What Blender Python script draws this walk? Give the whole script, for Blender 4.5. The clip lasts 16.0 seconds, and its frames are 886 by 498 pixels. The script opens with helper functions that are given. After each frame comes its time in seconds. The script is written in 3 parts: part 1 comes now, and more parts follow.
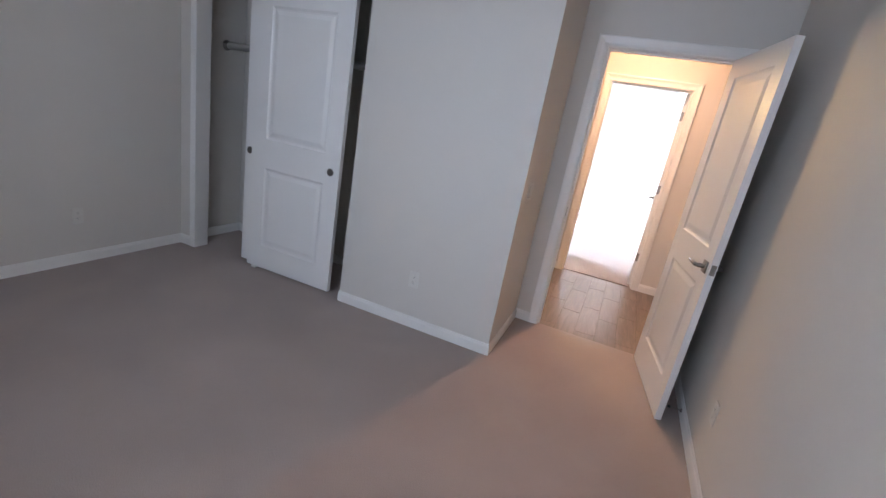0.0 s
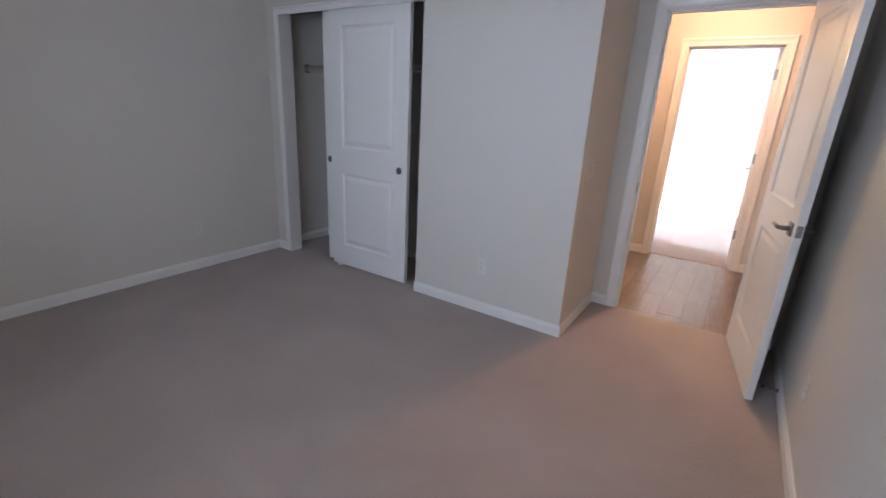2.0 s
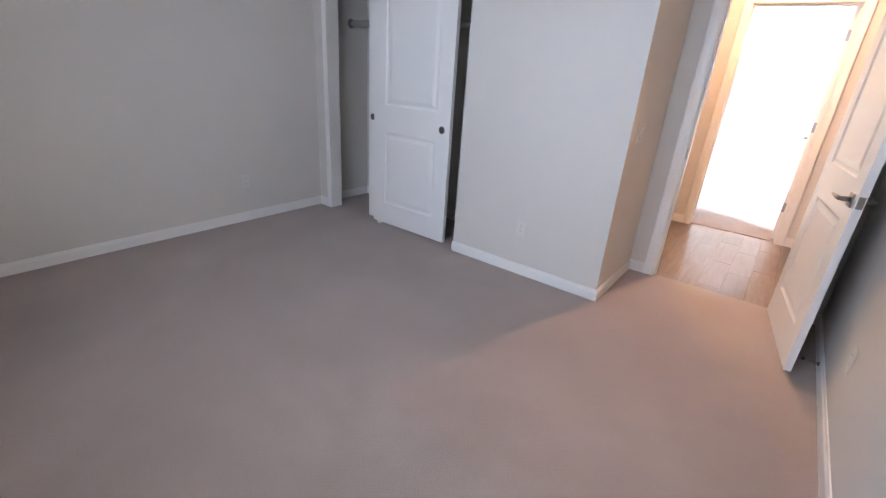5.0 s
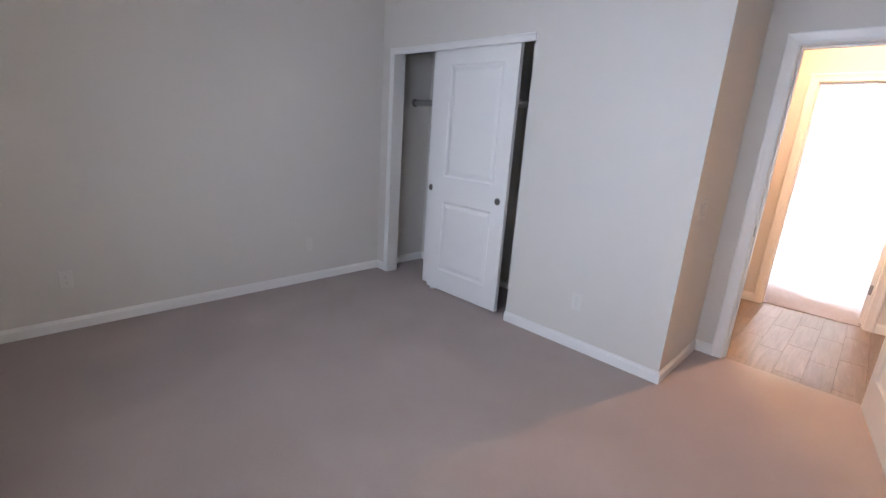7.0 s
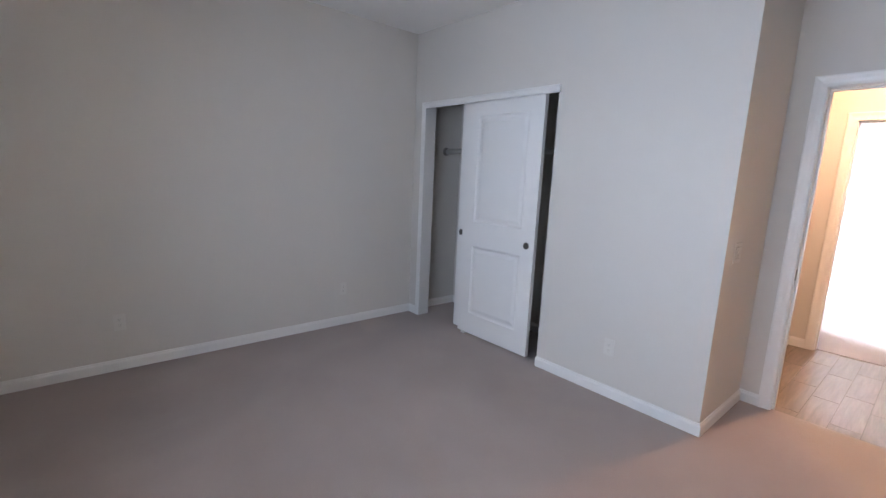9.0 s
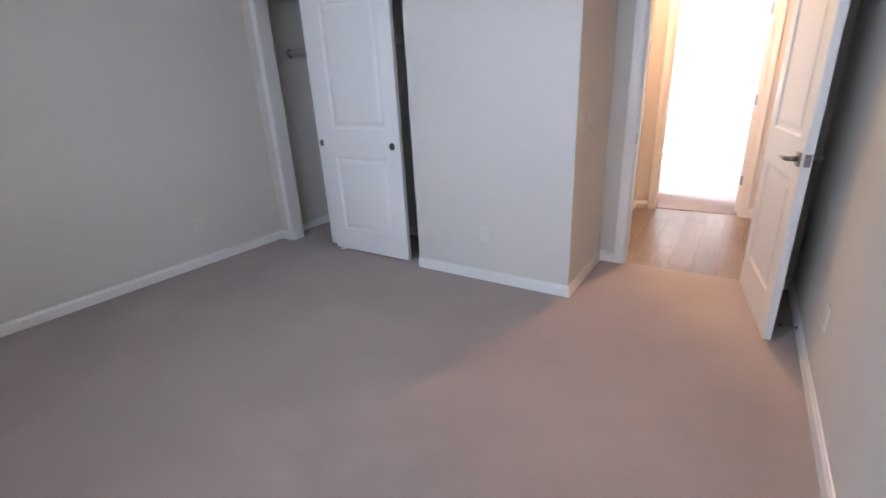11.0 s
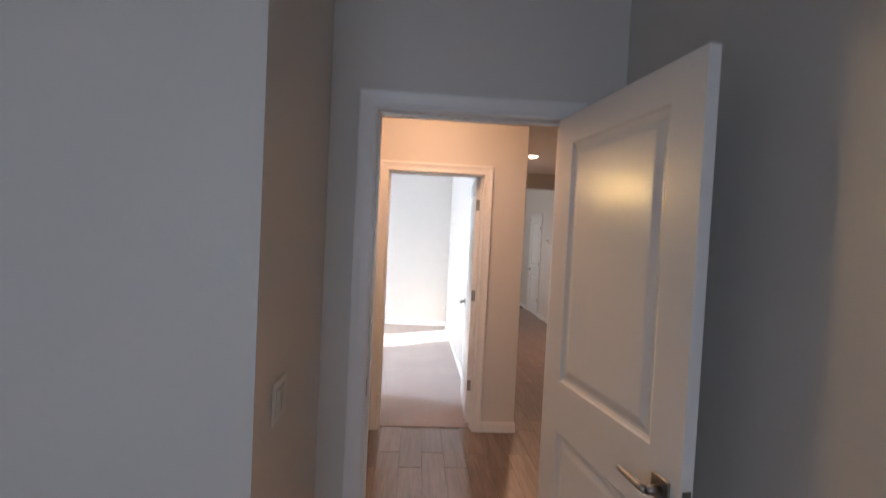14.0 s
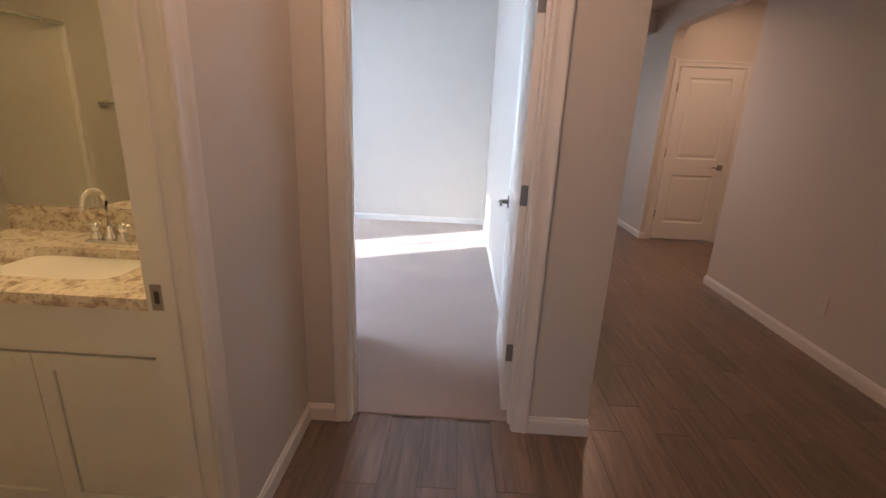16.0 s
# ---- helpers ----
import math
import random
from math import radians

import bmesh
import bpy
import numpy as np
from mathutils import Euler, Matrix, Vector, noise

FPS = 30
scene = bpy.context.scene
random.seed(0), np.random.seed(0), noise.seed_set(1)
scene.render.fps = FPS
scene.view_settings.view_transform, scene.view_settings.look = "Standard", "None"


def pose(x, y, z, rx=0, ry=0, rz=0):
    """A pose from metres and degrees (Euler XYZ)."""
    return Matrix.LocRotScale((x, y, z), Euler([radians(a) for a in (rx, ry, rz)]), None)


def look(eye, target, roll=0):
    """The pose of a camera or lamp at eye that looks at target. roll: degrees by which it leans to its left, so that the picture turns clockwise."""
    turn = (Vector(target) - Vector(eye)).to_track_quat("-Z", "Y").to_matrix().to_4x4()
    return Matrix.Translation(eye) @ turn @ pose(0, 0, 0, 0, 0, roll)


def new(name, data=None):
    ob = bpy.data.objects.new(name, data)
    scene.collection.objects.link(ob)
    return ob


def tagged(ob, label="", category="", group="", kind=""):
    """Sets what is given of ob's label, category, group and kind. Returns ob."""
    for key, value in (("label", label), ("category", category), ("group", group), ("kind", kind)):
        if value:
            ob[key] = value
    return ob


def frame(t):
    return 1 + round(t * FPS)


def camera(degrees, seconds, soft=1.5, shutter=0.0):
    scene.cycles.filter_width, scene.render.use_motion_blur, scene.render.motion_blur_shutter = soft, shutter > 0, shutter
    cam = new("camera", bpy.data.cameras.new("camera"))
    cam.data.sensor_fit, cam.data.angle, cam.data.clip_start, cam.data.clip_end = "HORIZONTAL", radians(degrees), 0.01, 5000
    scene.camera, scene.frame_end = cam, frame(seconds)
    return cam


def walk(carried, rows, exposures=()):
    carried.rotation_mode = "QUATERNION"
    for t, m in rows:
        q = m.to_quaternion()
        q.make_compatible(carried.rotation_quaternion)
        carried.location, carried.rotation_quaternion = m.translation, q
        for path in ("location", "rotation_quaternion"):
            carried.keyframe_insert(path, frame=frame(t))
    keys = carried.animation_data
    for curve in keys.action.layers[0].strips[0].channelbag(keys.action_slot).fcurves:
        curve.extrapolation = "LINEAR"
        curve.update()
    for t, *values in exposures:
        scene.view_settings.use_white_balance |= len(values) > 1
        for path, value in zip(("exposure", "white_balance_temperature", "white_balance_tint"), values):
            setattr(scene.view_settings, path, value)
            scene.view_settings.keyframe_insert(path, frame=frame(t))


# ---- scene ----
cam = camera(89.9, 16.0, soft=1.35, shutter=0.22)
PATH = [
    (0, (0.534, -2.575, 1.451), (-0.136, -0.782, 0.871), 10.3),
    (0.5, (0.701, -2.619, 1.401), (-0.088, -0.877, 0.816), 8.3),
    (1, (0.746, -2.619, 1.409), (-0.083, -0.899, 0.813), 7.0),
    (1.5, (0.745, -2.609, 1.415), (-0.175, -0.941, 0.807), 5.9),
    (2, (0.764, -2.603, 1.397), (-0.273, -1.005, 0.786), 3.0),
    (2.5, (0.632, -2.698, 1.414), (-0.874, -1.542, 0.786), -2.4),
    (3, (0.547, -2.76, 1.398), (-1.072, -1.843, 0.665), -2.4),
    (3.5, (0.594, -2.716, 1.361), (-1.008, -1.787, 0.606), -1.6),
    (4, (0.655, -2.698, 1.38), (-0.602, -1.345, 0.612), 3.0),
    (4.2, (0.702, -2.678, 1.375), (-0.392, -1.201, 0.588), 3.9),
    (6.3, (0.739, -2.741, 1.391), (-0.43, -1.261, 0.723), 4.3),
    (6.5, (0.731, -2.737, 1.401), (-0.502, -1.287, 0.786), 4.3),
    (7, (0.709, -2.725, 1.416), (-0.627, -1.328, 0.904), 4.0),
    (7.5, (0.696, -2.731, 1.453), (-0.694, -1.352, 1.046), 4.6),
    (8, (0.709, -2.751, 1.471), (-0.777, -1.46, 1.12), 3.7),
    (8.2, (0.724, -2.749, 1.482), (-0.77, -1.463, 1.145), 3.3),
    (10.3, (0.813, -2.656, 1.355), (-0.548, -1.256, 0.922), -2.4),
    (10.5, (0.79, -2.64, 1.345), (-0.462, -1.189, 0.776), -2.7),
    (11, (0.787, -2.572, 1.309), (-0.265, -1.013, 0.627), -2.9),
    (11.5, (0.607, -2.354, 1.348), (0.023, -0.606, 0.572), -2.3),
    (12, (0.497, -2.090, 1.343), (0.184, -0.292, 0.529), -3.2),
    (12.5, (0.385, -1.653, 1.35), (0.094, 0.154, 0.544), -4.4),
    (13, (0.338, -1.371, 1.485), (0.463, 0.586, 1.089), 0.7),
    (13.5, (0.342, -1.199, 1.612), (0.475, 0.794, 1.706), 1.9),
    (14, (0.362, -1.055, 1.548), (0.484, 0.94, 1.491), 2.8),
    (14.5, (0.383, -0.705, 1.379), (0.464, 1.223, 0.851), 4.0),
    (15, (0.429, -0.283, 1.465), (0.519, 1.641, 0.928), 0.9),
    (15.5, (0.540, 0.170, 1.433), (0.580, 2.092, 0.883), 2.6),
    (16, (0.573, 0.684, 1.379), (0.517, 2.600, 0.808), 2.5),
]
EXPOSURES = [(0, 2.75, 6600, 15.5), (2, 2.7, 6580, 16), (2.5, 2.88, 6600, 17), (3, 3.48, 6750, 15), (4, 3.42, 6700, 17), (6.3, 3.16, 6600, 16), (7, 3.22, 6650, 17), (8.2, 3.15, 6550, 15), (10.3, 3.2, 6500, 16),
             (12, 3.1, 6550, 16), (12.6, 2.68, 6580, 16), (13.5, 1.84, 6680, 16), (14, 1.82, 6680, 16), (14.5, 1.67, 7000, 21), (15, 1.58, 7100, 21), (15.5, 1.4, 6700, 19), (15.8, 1.6, 6600, 19), (16, 1.28, 6250, 16)]
walk(cam, [(t, look(eye, target, roll)) for t, eye, target, roll in PATH], EXPOSURES)

# ---- plan, in metres ----
H = 2.74                      # ceilings
XL, XR = -2.83, 1.19          # bedroom side walls
YW = -3.24                    # bedroom window wall
YD = 0.733                    # bedroom face of the door wall
YH = 0.853                    # hall face of the door wall
DX0, DX1 = 0.187, 0.952       # bedroom doorway, clear
CX0, CX1 = -2.65, -1.17       # closet opening
CH = 2.045                    # closet head
BX = -0.07                    # hall face of the bathroom wall
BY0, BY1 = 0.975, 1.685       # bathroom doorway, clear
YF, YFI = 2.43, 2.55          # hall and room faces of the far wall
FX0, FX1 = 0.128, 0.870       # far doorway, clear
FRX = 0.93                    # far bedroom's inner right wall
FLX = -2.60                   # far bedroom's left wall
FRY = 6.55                    # far bedroom's back wall
HX = 1.21                     # outside corner of the hall
LX = 2.90                     # living area's right wall
AY0, AY1 = 4.64, 6.25         # arch opening
DOORH = 2.04

# ---- world, sun, large lights ----
SUN_EL = radians(20.5)
SUN_WAY = Vector((0.894 * math.cos(SUN_EL), 0.447 * math.cos(SUN_EL), -math.sin(SUN_EL)))
world = bpy.data.worlds.new("sky")
scene.world = world
world.use_nodes = True
sky = world.node_tree.nodes.new("ShaderNodeTexSky")
sky.sky_type, sky.sun_disc = "NISHITA", False
sky.sun_elevation = SUN_EL
sky.sun_rotation = math.atan2(-SUN_WAY.x, -SUN_WAY.y)
background = world.node_tree.nodes["Background"]
background.inputs["Strength"].default_value = 0.05
world.node_tree.links.new(sky.outputs["Color"], background.inputs["Color"])


def lamp(name, kind, place, way, energy, colour, **more):
    data = bpy.data.lights.new(name, kind)
    data.energy, data.color = energy, colour
    ob = new(name, data)
    ob.matrix_world = look(place, Vector(place) + Vector(way))
    return ob


sun = lamp("sun", "SUN", (-30, -15, 20), SUN_WAY, 5.0, (1.0, 0.95, 0.88))
sun.data.angle = radians(0.53)


def sky_lamp(name, place, way, width, height, energy, colour):
    ob = lamp(name, "AREA", place, way, energy, colour)
    ob.data.shape, ob.data.size, ob.data.size_y = "RECTANGLE", width, height
    return ob


def down_lamp(name, place, energy, colour, radius=0.055):
    ob = lamp(name, "AREA", place, (0, 0.0001, -1), energy, colour)
    ob.data.shape, ob.data.size = "DISK", radius * 2
    return ob


COOL, WARM, AMBER = (0.62, 0.775, 1.0), (1.0, 0.59, 0.36), (1.0, 0.65, 0.27)
W1X0, W1X1, W1Z0, W1Z1 = -1.24, 0.59, 0.95, 2.15      # bedroom window
W2Y0, W2Y1, W2Z0, W2Z1 = 3.60, 4.48, 0.60, 2.10        # far bedroom window
bedroom_daylight = sky_lamp("window_daylight", ((W1X0 + W1X1) / 2, YW - 0.16, 1.55), (0, 1, -0.2), 1.83, 1.2, 3.6, COOL)
bedroom_daylight.data.spread = radians(135)
sky_lamp("window_daylight", (FLX - 0.16, 4.04, 1.35), (1, 0, 0), 0.88, 1.5, 44, (0.66, 0.82, 1.0))
sky_lamp("window_daylight", (0.0, 10.16, 1.5), (0, -1, 0), 2.4, 1.5, 14.0, (0.92, 0.93, 0.95))
down_lamp("hall_downlight", (0.45, 1.65, 2.70), 5.3, WARM, 0.035)
living = down_lamp("living_downlight", (1.95, 5.15, 2.70), 6.0, WARM, 0.075)
living.data.spread = radians(140)
down_lamp("foyer_downlight", (3.45, 5.4, 2.70), 4.2, WARM)

# ---- materials ----


def material(name, colour, rough=0.6, metal=0.0, spread=0.06, patch=1.2, grain=180.0, bump=0.0, bump_scale=300.0,
             second=None, glow=0.0):
    """A painted or plain surface: colour that varies in patches and in fine grain, with fine relief."""
    m = bpy.data.materials.new(name)
    m.use_nodes = True
    t = m.node_tree
    b = t.nodes["Principled BSDF"]
    b.inputs["Roughness"].default_value, b.inputs["Metallic"].default_value = rough, metal
    coord = t.nodes.new("ShaderNodeTexCoord")
    large, fine = t.nodes.new("ShaderNodeTexNoise"), t.nodes.new("ShaderNodeTexNoise")
    large.inputs["Scale"].default_value, fine.inputs["Scale"].default_value = patch, grain
    large.inputs["Detail"].default_value = fine.inputs["Detail"].default_value = 3
    add = t.nodes.new("ShaderNodeMath")
    add.operation = "ADD"
    half = t.nodes.new("ShaderNodeMath")
    half.operation, half.inputs[1].default_value = "MULTIPLY", 0.5
    ramp = t.nodes.new("ShaderNodeMix")
    ramp.data_type = "RGBA"
    dark = second or tuple(c * (1 - spread) for c in colour)
    light = colour if second else tuple(min(1, c * (1 + spread)) for c in colour)
    ramp.inputs["A"].default_value, ramp.inputs["B"].default_value = (*dark, 1), (*light, 1)
    for n in (large, fine):
        t.links.new(coord.outputs["Object"], n.inputs["Vector"])
    t.links.new(large.outputs["Fac"], add.inputs[0])
    t.links.new(fine.outputs["Fac"], add.inputs[1])
    t.links.new(add.outputs[0], half.inputs[0])
    t.links.new(half.outputs[0], ramp.inputs["Factor"])
    t.links.new(ramp.outputs["Result"], b.inputs["Base Color"])
    if bump:
        relief, height = t.nodes.new("ShaderNodeBump"), t.nodes.new("ShaderNodeTexNoise")
        height.inputs["Scale"].default_value, height.inputs["Detail"].default_value = bump_scale, 4
        relief.inputs["Strength"].default_value, relief.inputs["Distance"].default_value = bump, 0.002
        t.links.new(coord.outputs["Object"], height.inputs["Vector"])
        t.links.new(height.outputs["Fac"], relief.inputs["Height"])
        t.links.new(relief.outputs["Normal"], b.inputs["Normal"])
    if glow:
        b.inputs["Emission Color"].default_value = (*colour, 1)
        b.inputs["Emission Strength"].default_value = glow
    return m


PAINT = material("greige_wall_paint", (0.60, 0.571, 0.53), 0.55, spread=0.025, patch=0.7, grain=60, bump=0.25, bump_scale=90)
WHITE = material("white_trim_paint", (0.73, 0.72, 0.70), 0.32, spread=0.02, patch=3, grain=40, bump=0.04, bump_scale=60)
DOOR_PAINT = material("white_door_paint", (0.76, 0.755, 0.74), 0.28, spread=0.02, patch=2, grain=50, bump=0.06, bump_scale=120)
CEILING = material("ceiling_paint", (0.80, 0.79, 0.77), 0.8, spread=0.02, patch=1, grain=50, bump=0.3, bump_scale=70)
PLASTIC = material("white_plastic", (0.72, 0.71, 0.68), 0.35, spread=0.01, patch=8, grain=60)
# grey that paints the shade inside rocker gaps and outlet slots
GAP_SHADE = material("gap_shade_grey", (0.22, 0.21, 0.20), 0.6, spread=0.05)
SLOT = material("dark_slot", (0.03, 0.03, 0.03), 0.5, spread=0.1)
NICKEL = material("satin_nickel", (0.31, 0.29, 0.27), 0.3, metal=1.0, spread=0.06, patch=12, grain=300)
DARK_NICKEL = material("dark_nickel", (0.16, 0.15, 0.145), 0.35, metal=1.0, spread=0.1, patch=12, grain=300)
PLATE = material("ivory_plastic", (0.63, 0.61, 0.57), 0.4, spread=0.01, patch=8, grain=60)
ALUMINIUM = material("pale_aluminium", (0.72, 0.71, 0.68), 0.4, metal=0.15, spread=0.03, patch=6, grain=200)
CHROME = material("chrome", (0.80, 0.80, 0.80), 0.08, metal=1.0, spread=0.02, patch=10, grain=200)
PORCELAIN = material("porcelain", (0.82, 0.81, 0.77), 0.08, spread=0.01, patch=4, grain=50)
GROUT = material("grey_grout", (0.13, 0.098, 0.077), 0.9, spread=0.12, patch=4, grain=200)
RUBBER = material("dark_rubber", (0.05, 0.05, 0.05), 0.7, spread=0.1)
DIRT = material("bare_ground", (0.16, 0.13, 0.10), 0.95, spread=0.3, patch=0.3, grain=8)
STUCCO = material("beige_stucco", (0.45, 0.40, 0.33), 0.9, spread=0.08, patch=0.8, grain=60, bump=0.5, bump_scale=60)


def carpet_material():
    m = material("taupe_cut_pile_carpet", (0.385, 0.307, 0.276), 0.95, second=(0.288, 0.226, 0.202), patch=2.2, grain=230)
    t = m.node_tree
    b = t.nodes["Principled BSDF"]
    b.inputs["Sheen Weight"].default_value = 0.25
    mix = [n for n in t.nodes if n.bl_idname == "ShaderNodeMix"][0]
    was = mix.inputs["Factor"].links[0].from_socket
    spreader, brushed, blend = t.nodes.new("ShaderNodeMapRange"), t.nodes.new("ShaderNodeTexNoise"), t.nodes.new("ShaderNodeMath")
    spreader.inputs["From Min"].default_value, spreader.inputs["From Max"].default_value = 0.28, 0.72
    brushed.inputs["Scale"].default_value, brushed.inputs["Detail"].default_value, brushed.inputs["Distortion"].default_value = 0.9, 2, 1.5
    blend.operation, blend.inputs[1].default_value, blend.inputs[2].default_value = "MULTIPLY_ADD", 0.5, 0.0
    t.links.new(brushed.outputs["Fac"], blend.inputs[0])
    half_was = t.nodes.new("ShaderNodeMath")
    half_was.operation, half_was.inputs[1].default_value = "MULTIPLY", 0.5
    t.links.new(was, half_was.inputs[0])
    t.links.new(half_was.outputs[0], blend.inputs[2])
    t.links.new(blend.outputs[0], spreader.inputs["Value"])
    t.links.new(spreader.outputs["Result"], mix.inputs["Factor"])
    coord = [n for n in t.nodes if n.bl_idname == "ShaderNodeTexCoord"][0]
    tuft, swirl, add = t.nodes.new("ShaderNodeTexVoronoi"), t.nodes.new("ShaderNodeTexNoise"), t.nodes.new("ShaderNodeMath")
    t.links.new(coord.outputs["Object"], brushed.inputs["Vector"])
    tuft.inputs["Scale"].default_value, swirl.inputs["Scale"].default_value = 210, 26
    relief = t.nodes.new("ShaderNodeBump")
    relief.inputs["Strength"].default_value, relief.inputs["Distance"].default_value = 0.5, 0.003
    add.operation = "ADD"
    for n in (tuft, swirl):
        t.links.new(coord.outputs["Object"], n.inputs["Vector"])
    t.links.new(tuft.outputs["Distance"], add.inputs[0])
    t.links.new(swirl.outputs["Fac"], add.inputs[1])
    t.links.new(add.outputs[0], relief.inputs["Height"])
    t.links.new(relief.outputs["Normal"], b.inputs["Normal"])
    return m


CARPET = carpet_material()


def plank_material():
    """Wood-look porcelain planks: streaks along y, a tone of its own for each piece."""
    m = bpy.data.materials.new("wood_look_tile")
    m.use_nodes = True
    t = m.node_tree
    b = t.nodes["Principled BSDF"]
    coord, info = t.nodes.new("ShaderNodeTexCoord"), t.nodes.new("ShaderNodeObjectInfo")
    shift, stretch = t.nodes.new("ShaderNodeVectorMath"), t.nodes.new("ShaderNodeVectorMath")
    shift.operation, stretch.operation = "ADD", "MULTIPLY"
    stretch.inputs[1].default_value = (36, 3.3, 1)
    far = t.nodes.new("ShaderNodeMath")
    far.operation, far.inputs[1].default_value = "MULTIPLY", 37.0
    t.links.new(info.outputs["Random"], far.inputs[0])
    t.links.new(coord.outputs["Object"], shift.inputs[0])
    t.links.new(far.outputs[0], shift.inputs[1])
    t.links.new(shift.outputs[0], stretch.inputs[0])
    streak, fine = t.nodes.new("ShaderNodeTexNoise"), t.nodes.new("ShaderNodeTexNoise")
    streak.inputs["Scale"].default_value, streak.inputs["Detail"].default_value = 1.0, 5
    streak.inputs["Distortion"].default_value = 0.8
    fine.inputs["Scale"].default_value, fine.inputs["Detail"].default_value = 5.0, 4
    t.links.new(stretch.outputs[0], streak.inputs["Vector"])
    t.links.new(stretch.outputs[0], fine.inputs["Vector"])
    ramp = t.nodes.new("ShaderNodeValToRGB")
    ramp.color_ramp.elements[0].position, ramp.color_ramp.elements[0].color = 0.24, (0.098, 0.062, 0.043, 1)
    ramp.color_ramp.elements[1].position, ramp.color_ramp.elements[1].color = 0.78, (0.235, 0.158, 0.112, 1)
    mid = ramp.color_ramp.elements.new(0.5)
    mid.color = (0.162, 0.106, 0.075, 1)
    mix, tone = t.nodes.new("ShaderNodeMath"), t.nodes.new("ShaderNodeMapRange")
    mix.operation = "MULTIPLY_ADD"
    mix.inputs[1].default_value = 0.2
    t.links.new(fine.outputs["Fac"], mix.inputs[0])
    t.links.new(streak.outputs["Fac"], mix.inputs[2])
    less = t.nodes.new("ShaderNodeMath")
    less.operation, less.inputs[1].default_value = "SUBTRACT", 0.1
    t.links.new(mix.outputs[0], less.inputs[0])
    t.links.new(less.outputs[0], ramp.inputs["Fac"])
    tone.inputs["To Min"].default_value, tone.inputs["To Max"].default_value = 0.82, 1.15
    t.links.new(info.outputs["Random"], tone.inputs["Value"])
    hue = t.nodes.new("ShaderNodeHueSaturation")
    hue.inputs["Saturation"].default_value = 0.93
    t.links.new(tone.outputs["Result"], hue.inputs["Value"])
    t.links.new(ramp.outputs["Color"], hue.inputs["Color"])
    t.links.new(hue.outputs["Color"], b.inputs["Base Color"])
    b.inputs["Roughness"].default_value = 0.34
    b.inputs["Specular IOR Level"].default_value = 1.0
    relief = t.nodes.new("ShaderNodeBump")
    relief.inputs["Strength"].default_value, relief.inputs["Distance"].default_value = 0.15, 0.0006
    t.links.new(streak.outputs["Fac"], relief.inputs["Height"])
    t.links.new(relief.outputs["Normal"], b.inputs["Normal"])
    return m


PLANK = plank_material()


def granite_material():
    m = bpy.data.materials.new("cream_granite")
    m.use_nodes = True
    t = m.node_tree
    b = t.nodes["Principled BSDF"]
    coord = t.nodes.new("ShaderNodeTexCoord")
    vein, speck = t.nodes.new("ShaderNodeTexNoise"), t.nodes.new("ShaderNodeTexNoise")
    vein.inputs["Scale"].default_value, vein.inputs["Detail"].default_value, vein.inputs["Distortion"].default_value = 11, 9, 2.2
    speck.inputs["Scale"].default_value, speck.inputs["Detail"].default_value = 70, 3
    ramp, dots, mix = t.nodes.new("ShaderNodeValToRGB"), t.nodes.new("ShaderNodeValToRGB"), t.nodes.new("ShaderNodeMix")
    e = ramp.color_ramp.elements
    e[0].position, e[0].color, e[1].position, e[1].color = 0.28, (0.36, 0.28, 0.22, 1), 0.60, (0.76, 0.70, 0.60, 1)
    e.new(0.40).color = (0.54, 0.45, 0.36, 1)
    e.new(0.46).color = (0.68, 0.61, 0.51, 1)
    d = dots.color_ramp.elements
    d[0].position, d[0].color, d[1].position, d[1].color = 0.36, (0.3, 0.26, 0.22, 1), 0.46, (1, 1, 1, 1)
    mix.data_type, mix.blend_type = "RGBA", "MULTIPLY"
    mix.inputs["Factor"].default_value = 0.5
    for n in (vein, speck):
        t.links.new(coord.outputs["Object"], n.inputs["Vector"])
    t.links.new(vein.outputs["Fac"], ramp.inputs["Fac"])
    t.links.new(speck.outputs["Fac"], dots.inputs["Fac"])
    t.links.new(ramp.outputs["Color"], mix.inputs["A"])
    t.links.new(dots.outputs["Color"], mix.inputs["B"])
    t.links.new(mix.outputs["Result"], b.inputs["Base Color"])
    b.inputs["Roughness"].default_value = 0.15
    return m


GRANITE = granite_material()


def clear_glass(name, tint=(1, 1, 1), rough=0.0):
    m = bpy.data.materials.new(name)
    m.use_nodes = True
    b = m.node_tree.nodes["Principled BSDF"]
    b.inputs["Base Color"].default_value = (*tint, 1)
    b.inputs["Transmission Weight"].default_value, b.inputs["Roughness"].default_value = 1.0, rough
    b.inputs["IOR"].default_value = 1.45
    return m


GLASS = clear_glass("window_glass")
SHOWER_GLASS = clear_glass("shower_glass", (0.985, 0.99, 0.985))
MIRROR = bpy.data.materials.new("mirror_silver")
MIRROR.use_nodes = True
MIRROR.node_tree.nodes["Principled BSDF"].inputs["Base Color"].default_value = (0.88, 0.89, 0.87, 1)
MIRROR.node_tree.nodes["Principled BSDF"].inputs["Metallic"].default_value = 1.0
MIRROR.node_tree.nodes["Principled BSDF"].inputs["Roughness"].default_value = 0.01
LENS_WARM = material("lit_lamp_lens", (1.0, 0.75, 0.5), 0.5, spread=0.0, glow=4)
SHADE_LIT = material("lit_frosted_shade", (1.0, 0.78, 0.45), 0.5, spread=0.0, glow=3.0)

# ---- building tools ----


